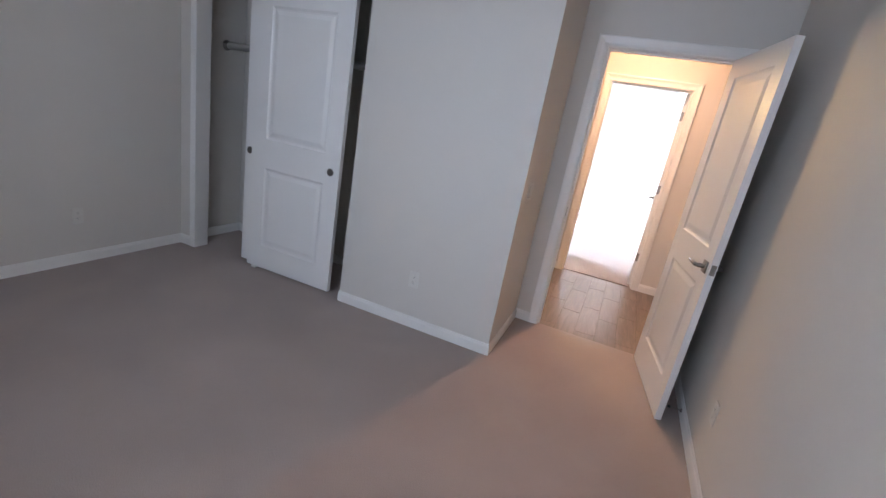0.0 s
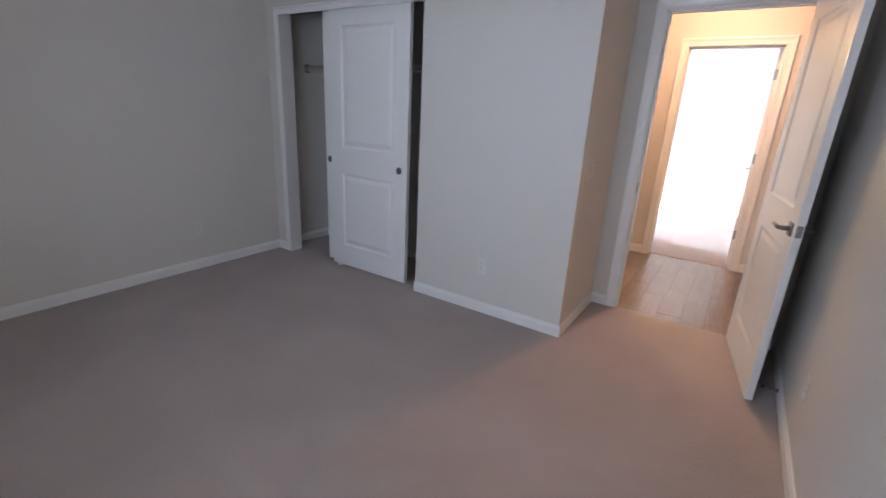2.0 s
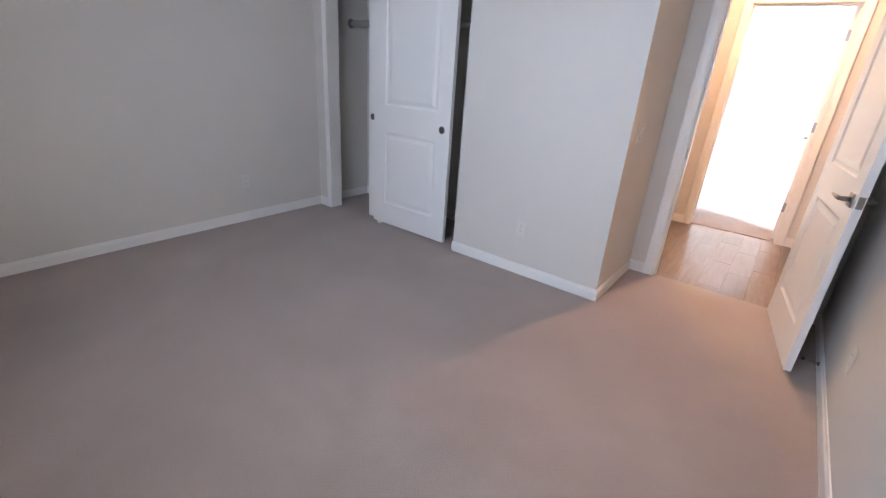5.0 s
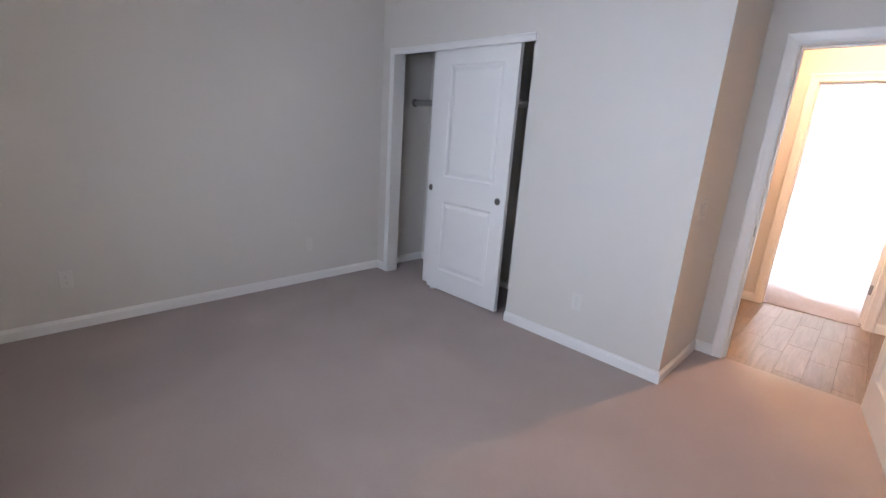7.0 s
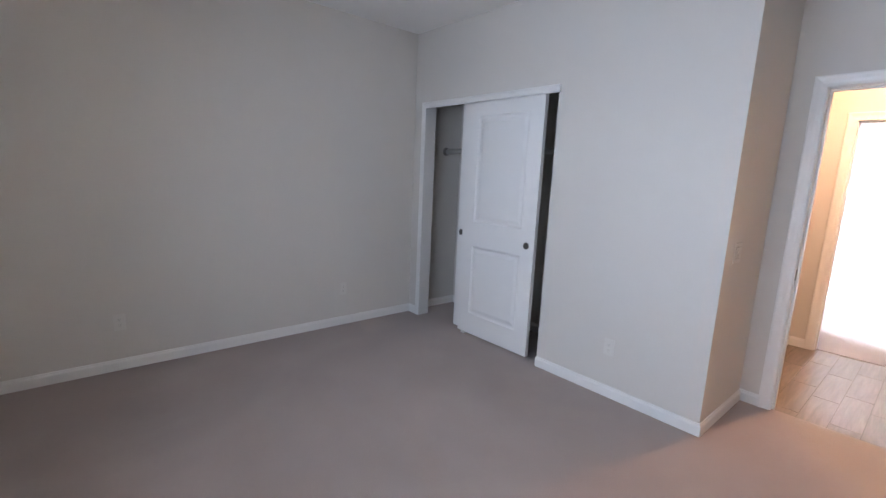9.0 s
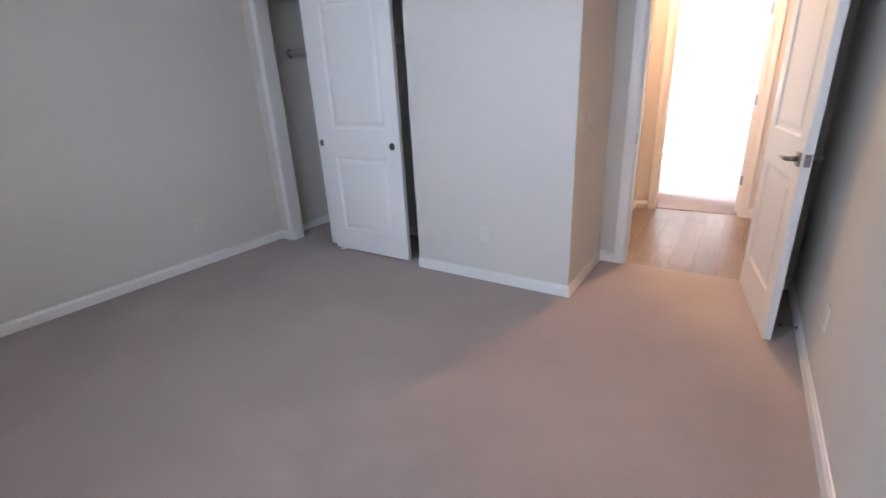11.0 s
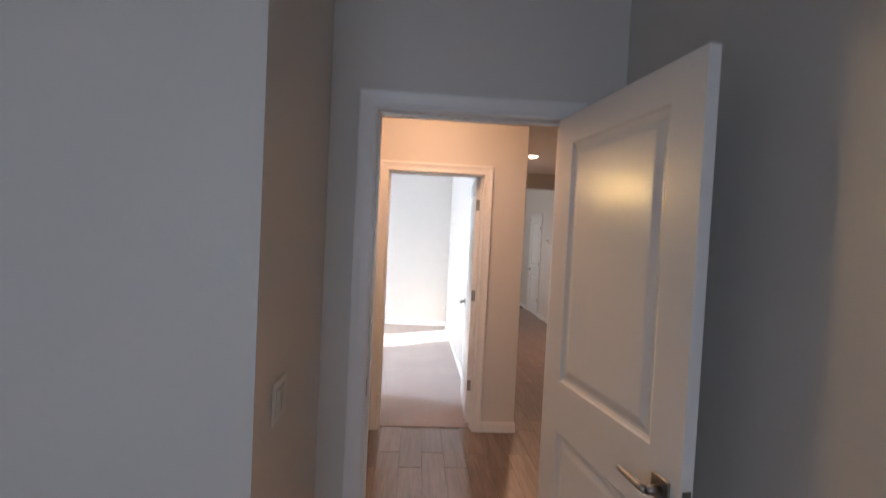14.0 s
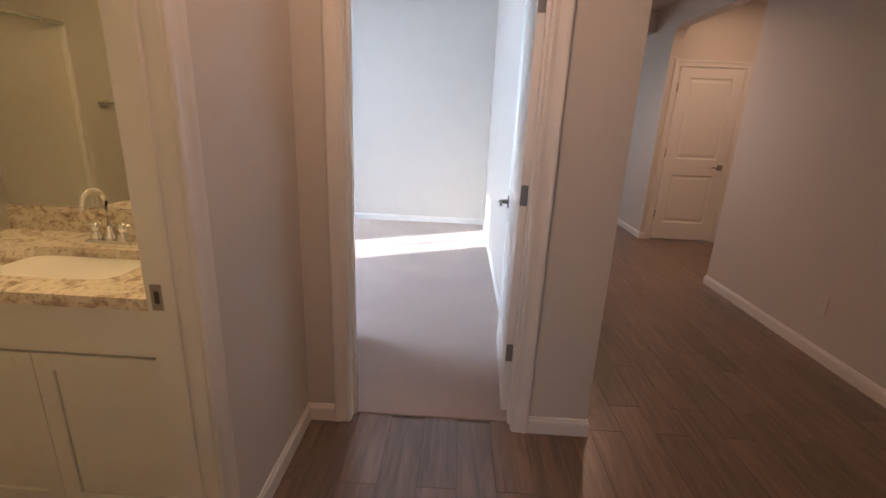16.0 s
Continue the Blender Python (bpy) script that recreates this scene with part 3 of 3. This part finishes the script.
baseboard((BX, BY1 + C), (BX, YF), (1, 0), 0, -1)
baseboard((BX, YF), (FX0 - C, YF), (0, -1), -1, 0)
baseboard((FX1 + C, YF), (HX, YF), (0, -1), 0, 1)
baseboard((HX, YF), (HX, FRY + 0.12), (1, 0), 1, 1)
baseboard((DX1 + C, YH), (LX, YH), (0, 1), 0, -1)
baseboard((LX, YH), (LX, AY0), (-1, 0), -1, 1)
baseboard((LX, AY0), (LX + 0.12, AY0), (0, 1), 1, 0)
baseboard((LX, AY1), (EX0 - C, AY1), (0, -1), 1, 0)
baseboard((EX1 + C, AY1), (4.6, AY1), (0, -1), 0, -1)
baseboard((LX, AY1), (LX, D2Y0 - C), (-1, 0), 1, 0)
baseboard((LX, D2Y1 + C), (LX, 10.0), (-1, 0), 0, -1)
baseboard((FRX, YFI), (FRX, FRY), (-1, 0), -1, -1)
baseboard((FLX, FRY), (FRX, FRY), (0, -1), -1, -1)
baseboard((FLX, 3.26), (FLX, FRY), (1, 0), -1, -1)
baseboard((FLX, 3.26), (-0.10, 3.26), (0, 1), -1, 1)
baseboard((-0.10, 3.26), (-0.10, YFI), (1, 0), 1, -1)
baseboard((-0.10, YFI), (FX0 - C, YFI), (0, 1), -1, 0)
baseboard((XL, YH), (BX - 0.12, YH), (0, 1), -1, -1)

# ---- windows ----


def window(name, place, turn, width, height, label):
    """A vinyl sliding window in an opening, seen from inside along its +y; origin at the bottom middle of the opening."""
    w = thing(name, place, label, "window", kind="structure", turn=turn)
    f, half = 0.045, width / 2
    bm = bmesh.new()
    for s in ((-half, half, 0, f), (-half, half, height - f, height)):
        box(bm, s[0], s[1], 0.0, 0.06, s[2], s[3], bevel=0.003)
    for s in ((-half, -half + f), (half - f, half)):
        box(bm, s[0], s[1], 0.0, 0.06, f, height - f, bevel=0.003)
    part("window_frame", bm, PLASTIC, w, "white vinyl frame")
    for lo, hi, y in ((-half + f, 0.02, 0.012), (-0.02, half - f, 0.034)):
        bm, e = bmesh.new(), 0.035
        box(bm, lo, hi, y, y + 0.018, f, f + e, bevel=0.002)
        box(bm, lo, hi, y, y + 0.018, height - f - e, height - f, bevel=0.002)
        box(bm, lo, lo + e, y, y + 0.018, f + e, height - f - e, bevel=0.002)
        box(bm, hi - e, hi, y, y + 0.018, f + e, height - f - e, bevel=0.002)
        sash = part("sash", bm, PLASTIC, w, "white vinyl sliding sash")
        pane = part("pane", boxed(lo + e, hi - e, y + 0.007, y + 0.011, f + e, height - f - e), GLASS, sash, "clear glass pane")
        pane.visible_shadow = False
    return w


window("window_1", ((W1X0 + W1X1) / 2, YW - 0.12, W1Z0), 0, W1X1 - W1X0, W1Z1 - W1Z0, "white vinyl sliding window with bright daylight outside")
window("window_2", (FLX - 0.12, (W2Y0 + W2Y1) / 2, W2Z0), -90, W2Y1 - W2Y0, W2Z1 - W2Z0, "white vinyl sliding window that lets the sun in")
window("window_3", (0.0, 10.12, 0.75), 180, 2.4, 1.5, "white vinyl sliding window of the living area")
structure("window_sill_1", boxed(W1X0 + 0.001, W1X1 - 0.001, YW - 0.058, YW + 0.004, W1Z0 + 0.001, W1Z0 + 0.019, bevel=0.004), WHITE, "white painted window sill", "window sill")

# ---- fixtures on walls and ceilings ----


def ceiling_light(x, y):
    c = thing("ceiling_light", (x, y, H), "lit recessed ceiling downlight with white trim ring", "ceiling light", "recessed downlights")
    bm = bmesh.new()
    sides, rings = 36, []
    for r, z in ((0.085, 0.0), (0.083, -0.006), (0.070, -0.008), (0.062, -0.002), (0.0615, 0.0)):
        rings.append([bm.verts.new((r * math.cos(2 * math.pi * k / sides), r * math.sin(2 * math.pi * k / sides), z)) for k in range(sides)])
    for a, b in zip(rings, rings[1:]):
        for k in range(sides):
            bm.faces.new((a[k], a[(k + 1) % sides], b[(k + 1) % sides], b[k])).smooth = True
    part("trim_ring", bm, WHITE, c, "white trim ring")
    bm = bmesh.new()
    turned(bm, [(0.062, -0.001), (0.060, -0.010), (0.052, -0.020), (0.036, -0.028), (0.018, -0.032), (0.004, -0.033)], (0, 0, 0))
    part("lens", bm, LENS_WARM, c, "glowing warm lens")
    return c


for x, y in ((0.45, 1.65), (1.95, 5.15), (3.45, 5.4)):
    ceiling_light(x, y)


def outlet(place, turn, label="white duplex wall outlet above the baseboard"):
    """Origin on the wall, facing -y."""
    o = thing("wall_outlet", place, label, "outlet", "wall outlets", turn=turn)
    plate = part("plate", boxed(-0.035, 0.035, -0.006, 0.0, -0.057, 0.057, bevel=0.0025), PLATE, o)
    for z in (-0.0195, 0.0195):
        r = part("receptacle", boxed(-0.0165, 0.0165, -0.0078, -0.0055, z - 0.0145, z + 0.0145, bevel=0.002), PLATE, o)
        for x in (-0.006, 0.006):
            part("slot", boxed(x - 0.001, x + 0.001, -0.0084, -0.0076, z - 0.001, z + 0.007), GAP_SHADE, r)
        part("slot", boxed(-0.002, 0.002, -0.0084, -0.0076, z - 0.009, z - 0.005), GAP_SHADE, r)
    bm = bmesh.new()
    turned(bm, [(0.003, 0.0), (0.003, -0.0075), (0.001, -0.008)], (0, 0, 0), axis="y", sides=10)
    part("screw", bm, PLATE, o)
    return o


outlet((XL, -2.465, 0.345), 90)
outlet((XL, -0.775, 0.350), 90)
outlet((-0.595, 0.0, 0.350), 0)
outlet((XR, -0.389, 0.350), -90)
outlet((LX, 3.36, 0.345), -90)
outlet((LX, 7.15, 0.345), -90)


def switch(place, turn, gangs, label):
    s = thing("light_switch", place, label, "light switch", turn=turn)
    half = 0.035 + 0.023 * (gangs - 1)
    part("plate", boxed(-half, half, -0.006, 0.0, -0.058, 0.058, bevel=0.0025), PLATE, s)
    for g in range(gangs):
        x = (g - (gangs - 1) / 2) * 0.046
        bm = bmesh.new()
        v = [bm.verts.new(p) for p in ((x - 0.0165, -0.0055, -0.033), (x + 0.0165, -0.0055, -0.033), (x + 0.0165, -0.0055, 0.033), (x - 0.0165, -0.0055, 0.033),
                                       (x - 0.0160, -0.0075, -0.0325), (x + 0.0160, -0.0075, -0.0325), (x + 0.0160, -0.0115, 0.0325), (x - 0.0160, -0.0115, 0.0325))]
        for f in ((0, 1, 2, 3), (4, 5, 6, 7), (0, 1, 5, 4), (1, 2, 6, 5), (2, 3, 7, 6), (3, 0, 4, 7)):
            bm.faces.new([v[i] for i in f])
        part("rocker", bm, PLATE, s, "white rocker switch")
        # no real gap: a grey sheet on the plate gives its shade
        part("rocker_gap_shade", boxed(x - 0.0182, x + 0.0182, -0.0064, -0.0052, -0.0348, 0.0348), GAP_SHADE, s, "thin grey sheet for the shade in the gap round the rocker")
    return s


switch((0.0, 0.192, 1.078), 90, 2, "white double rocker light switch beside the bedroom door")
thermostat = thing("thermostat", (LX, 7.36, 1.54), "small white thermostat on the living area wall", "thermostat", turn=-90)
part("body", boxed(-0.045, 0.045, -0.026, 0.0, -0.06, 0.06, bevel=0.005), PLASTIC, thermostat)
part("display", boxed(-0.03, 0.03, -0.0275, -0.0255, 0.005, 0.04), SLOT, thermostat, "dark grey display")


def door_stop(place, turn):
    """A sprung stop screwed to a baseboard; points along its -y."""
    s = thing("door_stop", place, "sprung metal door stop screwed to the baseboard", "door stop", "door stops", turn=turn)
    bm = bmesh.new()
    turned(bm, [(0.012, 0.0), (0.012, -0.003), (0.007, -0.008)], (0, 0, 0), axis="y", sides=14)
    part("base", bm, NICKEL, s)
    pts = [(0.006 * math.cos(k * 0.9), -0.006 - k * 0.00085, 0.006 * math.sin(k * 0.9)) for k in range(72)]
    part("spring", tube(bmesh.new(), pts, 0.0011, sides=5), NICKEL, s, "coiled metal spring")
    bm = bmesh.new()
    turned(bm, [(0.0075, -0.062), (0.008, -0.068), (0.008, -0.074), (0.005, -0.077)], (0, 0, 0), axis="y", sides=14)
    part("tip", bm, RUBBER, s, "dark rubber tip")
    return s


door_stop((XR - 0.014, 0.10, 0.05), -90)
door_stop((LX - 0.014, 7.09, 0.05), -90)

# ---- bathroom ----
VX0, VX1, VF, VB = -1.210, BX - 0.140, 1.783, 2.3695
cab = thing("vanity_cabinet", ((VX0 + VX1) / 2, VF, 0), "white painted shaker vanity cabinet under a granite top", "vanity")
hw = (VX1 - VX0) / 2
bm = bmesh.new()
box(bm, -hw, hw, 0.02, VB - VF, 0.10, 0.839)
box(bm, -hw, hw, 0.075, VB - VF, 0.007, 0.10)
part("body", bm, WHITE, cab)


def shaker(x0, x1, z0, z1, rail=0.055):
    """A cabinet door: a recessed panel framed by two stiles and two rails."""
    leaf = part("cabinet_door", boxed(x0 + rail - 0.006, x1 - rail + 0.006, 0.009, 0.016, z0 + rail - 0.006, z1 - rail + 0.006), WHITE, cab, "white shaker door")
    for a, b in ((x0, x0 + rail), (x1 - rail, x1)):
        part("stile", boxed(a, b, 0.0, 0.019, z0, z1, bevel=0.0012), WHITE, leaf)
    for a, b in ((z0, z0 + rail), (z1 - rail, z1)):
        part("rail", boxed(x0 + rail, x1 - rail, 0.0, 0.019, a, b, bevel=0.0012), WHITE, leaf)


mid = -0.645 - (VX0 + VX1) / 2
part("drawer_front", boxed(-hw + 0.004, hw - 0.006, 0.0, 0.019, 0.681, 0.833, bevel=0.0015), WHITE, cab, "white false drawer front")
shaker(-hw + 0.004, mid - 0.0015, 0.115, 0.673)
shaker(mid + 0.0015, hw - 0.006, 0.115, 0.673)


def rounded(angle, a, b, power=7.0):
    c, s = abs(math.cos(angle)), abs(math.sin(angle))
    return ((c / a) ** power + (s / b) ** power) ** (-1 / power)


BXC, BYC, BA, BB = -0.690, 2.012, 0.250, 0.145        # basin centre and half sizes
CT0, CT1, CTF = 0.840, 0.875, VF - 0.028


def counter():
    bm = bmesh.new()
    x0, x1, y0, y1 = VX0 - 0.012 - BXC, VX1 - 0.0005 - BXC, CTF - BYC, VB - BYC
    angles = sorted([2 * math.pi * k / 64 for k in range(64)] + [math.atan2(y, x) % (2 * math.pi) for x in (x0, x1) for y in (y0, y1)])
    loops = {}
    for z in (CT0, CT1):
        outer, inner = [], []
        for a in angles:
            c, s = math.cos(a), math.sin(a)
            reach = min(x1 / c if c > 1e-9 else 1e9, x0 / c if c < -1e-9 else 1e9, y1 / s if s > 1e-9 else 1e9, y0 / s if s < -1e-9 else 1e9)
            r = rounded(a, BA, BB)
            outer.append(bm.verts.new((BXC + c * reach, BYC + s * reach, z)))
            inner.append(bm.verts.new((BXC + c * r, BYC + s * r, z)))
        loops[z] = (outer, inner)
    n = len(angles)
    for k in range(n):
        j = (k + 1) % n
        for z in (CT0, CT1):
            o, i = loops[z]
            bm.faces.new((o[k], o[j], i[j], i[k]))
        for side in (0, 1):
            p, q = loops[CT0][side], loops[CT1][side]
            bm.faces.new((p[k], p[j], q[j], q[k]))
    return bm


top = thing("countertop", (0, 0, 0), "cream and brown granite vanity top with backsplash", "countertop")
part("slab", counter(), GRANITE, top)
part("backsplash", boxed(VX0 - 0.012, VX1 - 0.0005, VB - 0.021, VB, CT1 + 0.0005, CT1 + 0.098, bevel=0.002), GRANITE, top, "cream and brown granite backsplash")
part("side_splash", boxed(VX1 - 0.021, VX1 - 0.0005, CTF + 0.01, VB - 0.0215, CT1 + 0.0005, CT1 + 0.098, bevel=0.002), GRANITE, top, "cream and brown granite side splash")
sink = thing("sink", (BXC, BYC, 0.847), "white rectangular undermount porcelain sink", "sink")
bm, rings = bmesh.new(), []
for scale, z in ((1.10, -0.008), (1.03, -0.008), (1.01, -0.02), (0.97, -0.08), (0.90, -0.125), (0.70, -0.145), (0.20, -0.152), (0.08, -0.154)):
    rings.append([bm.verts.new((math.cos(a) * rounded(a, BA, BB, 6) * scale, math.sin(a) * rounded(a, BA, BB, 6) * scale, z))
                  for a in [2 * math.pi * k / 48 for k in range(48)]])
for p, q in zip(rings, rings[1:]):
    for k in range(48):
        bm.faces.new((p[k], p[(k + 1) % 48], q[(k + 1) % 48], q[k])).smooth = True
bm.faces.new(rings[-1])
part("bowl", bm, PORCELAIN, sink)
bm = bmesh.new()
turned(bm, [(0.021, -0.153), (0.021, -0.150), (0.016, -0.149), (0.004, -0.151)], (0, 0, 0))
part("drain", bm, CHROME, sink, "chrome drain")

faucet = thing("faucet", (-0.712, 2.232, CT1), "chrome two-handle gooseneck faucet on the granite top", "faucet")
part("base_plate", boxed(-0.082, 0.082, -0.027, 0.027, 0.0, 0.014, bevel=0.006), CHROME, faucet)
bm = bmesh.new()
turned(bm, [(0.025, 0.012), (0.023, 0.025), (0.017, 0.042), (0.013, 0.06), (0.0115, 0.066)], (0, 0, 0))
arc = [(0, 0, 0.05), (0, 0, 0.160)] + [(0, -0.050 + 0.050 * math.cos(a), 0.160 + 0.046 * math.sin(a)) for a in [math.pi * k / 12 for k in range(1, 13)]] + [(0, -0.101, 0.146)]
tube(bm, arc, 0.0092, sides=16)
part("spout", bm, CHROME, faucet)
for x in (-0.051, 0.051):
    bm = bmesh.new()
    turned(bm, [(0.024, 0.012), (0.0235, 0.020), (0.020, 0.030), (0.0155, 0.042), (0.0165, 0.054), (0.019, 0.064), (0.014, 0.074), (0.004, 0.078)], (x, 0, 0))
    tube(bm, [(x, 0, 0.064), (x + (0.012 if x > 0 else -0.012), -0.004, 0.068), (x + (0.040 if x > 0 else -0.040), -0.012, 0.072)], [0.006, 0.0055, 0.004], sides=10)
    part("handle", bm, CHROME, faucet, "chrome lever handle")
mirror = thing("mirror", ((VX0 + VX1) / 2, VB, CT1 + 0.10), "frameless wall mirror above the vanity backsplash", "mirror")
part("glass", boxed(-hw - 0.005, hw - 0.004, -0.006, -0.0005, 0.001, 1.06), MIRROR, mirror)
for x in (-0.3, 0.3):
    part("clip", boxed(x - 0.012, x + 0.012, -0.010, 0.0, 1.052, 1.064, bevel=0.001), CHROME, mirror, "chrome mirror clip")
vanity_light = thing("vanity_light", (-0.72, 2.3695, 2.19), "lit three-shade vanity light above the mirror", "wall light")
part("back_plate", boxed(-0.30, 0.30, -0.022, 0.0, -0.045, 0.045, bevel=0.006), NICKEL, vanity_light)
for x in (-0.21, 0.0, 0.21):
    part("arm", tube(bmesh.new(), [(x, -0.02, 0), (x, -0.07, 0.0), (x, -0.09, -0.015)], 0.008, sides=10), NICKEL, vanity_light)
    bm = bmesh.new()
    turned(bm, [(0.028, -0.015), (0.036, -0.05), (0.050, -0.11), (0.055, -0.135), (0.030, -0.130)], (x, -0.09, 0))
    part("shade", bm, SHADE_LIT, vanity_light, "glowing frosted glass shade")
bath_lamp = lamp("vanity_bulb", "AREA", (-0.72, 2.24, 2.04), (0, -0.92, -0.30), 6.1, AMBER)
bath_lamp.data.shape, bath_lamp.data.size, bath_lamp.data.size_y = "RECTANGLE", 0.5, 0.08

tub = thing("bathtub", (XL, YH, 0), "white alcove bathtub behind the shower glass", "bathtub")
bm = boxed(0.001, 0.66, 0.001, 1.514, 0.0, 0.5, bevel=0.015)
part("apron", bm, PORCELAIN, tub)
screen = thing("shower_screen", (-2.15, YH, 0.5), "framed clear glass sliding shower screen with chrome rail", "shower screen")
part("rail", tube(bmesh.new(), [(0, 0.001, 1.37), (0, 1.514, 1.37)], 0.012, sides=14), ALUMINIUM, screen, "chrome top rail")
part("sill_rail", boxed(-0.02, 0.02, 0.001, 1.514, 0.001, 0.02, bevel=0.003), CHROME, screen, "chrome bottom track")
for y, x in ((0.02, 0.012), (0.74, -0.012)):
    g = part("glass_panel", boxed(x - 0.004, x + 0.004, y, y + 0.754, 0.02, 1.36), SHOWER_GLASS, screen, "clear shower glass")
    g.visible_shadow = False
for y in (0.012, 1.502):
    part("post", boxed(-0.018, 0.018, y - 0.011, y + 0.011, 0.02, 1.36, bevel=0.002), ALUMINIUM, screen, "pale aluminium side post")


def towel_bar(place, length):
    b = thing("towel_bar", place, "chrome towel bar on the bathroom wall", "towel bar")
    for x in (-length / 2, length / 2):
        bm = bmesh.new()
        turned(bm, [(0.024, 0.0), (0.024, 0.008), (0.012, 0.014), (0.011, 0.06), (0.014, 0.068), (0.006, 0.072)], (x, 0, 0), axis="y")
        part("post", bm, CHROME, b)
    part("bar", tube(bmesh.new(), [(-length / 2, 0.055, 0), (length / 2, 0.055, 0)], 0.009), CHROME, b)
    return b


towel_bar((-1.70, YH, 1.37), 0.46)
ring = thing("towel_ring", (-1.20, YH, 1.50), "chrome towel ring on the bathroom wall", "towel ring")
bm = bmesh.new()
turned(bm, [(0.022, 0.0), (0.022, 0.008), (0.010, 0.014), (0.010, 0.035)], (0, 0, 0), axis="y")
part("post", bm, CHROME, ring)
part("ring", tube(bmesh.new(), [(0.078 * math.sin(a), 0.035, -0.078 + 0.078 * math.cos(a)) for a in [2 * math.pi * k / 40 for k in range(41)]], 0.0045, sides=8), CHROME, ring)

# ---- floor tiles ----
PW, PL, GAP, PX = 0.155, 0.602, 0.0024, 0.314
plank_meshes = {}
far_corners, far_faces = [], []      # the planks farthest from the walk, joined


def plank(x0, y0, y1, x1=None):
    w, length = round((x1 or x0 + PW) - x0 - GAP, 3), round(y1 - y0 - GAP, 3)
    if w < 0.02 or length < 0.03:
        return
    if y0 > 4.9:
        n = len(far_corners)
        far_corners.extend([(x0, y0, 0), (x0 + w, y0, 0), (x0 + w, y0 + length, 0), (x0, y0 + length, 0)])
        far_corners.extend([(x, y, -0.006) for x, y, z in far_corners[n:n + 4]])
        far_faces.extend([(n, n + 1, n + 2, n + 3)] + [(n + k, n + 4 + k, n + 4 + (k + 1) % 4, n + (k + 1) % 4) for k in range(4)])
        return
    if (w, length) not in plank_meshes:
        bm, e = bmesh.new(), 0.0009
        rings = []
        for inset, z in ((0, -0.006), (0, -e), (e, 0)):
            rings.append([bm.verts.new((x, y, z)) for x, y in ((inset, inset), (w - inset, inset), (w - inset, length - inset), (inset, length - inset))])
        for p, q in zip(rings, rings[1:]):
            for k in range(4):
                bm.faces.new((p[k], p[(k + 1) % 4], q[(k + 1) % 4], q[k]))
        bm.faces.new(rings[-1])
        bmesh.ops.recalc_face_normals(bm, faces=bm.faces)
        mesh = bpy.data.meshes.new("plank_tile")
        bm.to_mesh(mesh)
        bm.free()
        mesh.materials.append(PLANK)
        plank_meshes[w, length] = mesh
    ob = new("plank_tile", plank_meshes[w, length])
    ob.parent = floor_tiles
    ob.location = (x0, y0, 0.0)


def lay(x_lo, x_hi, y_lo, y_hi):
    k = math.floor((x_lo - PX) / PW)
    while PX + k * PW < x_hi:
        x0, x1 = max(x_lo, PX + k * PW), min(x_hi, PX + (k + 1) * PW)
        y = 1.264 + (k % 2) * 0.203 - PL * 8
        while y < y_hi:
            if y + PL > y_lo + 0.03:
                plank(x0, max(y, y_lo), min(y + PL, y_hi), x1)
            y += PL
        k += 1


EDGE = PX + 6 * PW             # the joint just past the hall's outside corner
lay(BX - 0.12, EDGE, 0.768, 2.486)
lay(HX - 0.02, EDGE, 2.486, 8.9)
lay(EDGE, LX + 0.12, 0.768, 8.9)
lay(LX + 0.12, 4.6, 4.1, AY1 + 0.03)
lay(-2.1, BX - 0.12, YH, 2.37)
mesh = bpy.data.meshes.new("plank_tiles")
mesh.from_pydata(far_corners, [], far_faces)
mesh.materials.append(PLANK)
far_planks = tagged(new("plank_tiles", mesh), "wood-look plank tiles of the far living area", kind="stuff")
far_planks.parent = floor_tiles
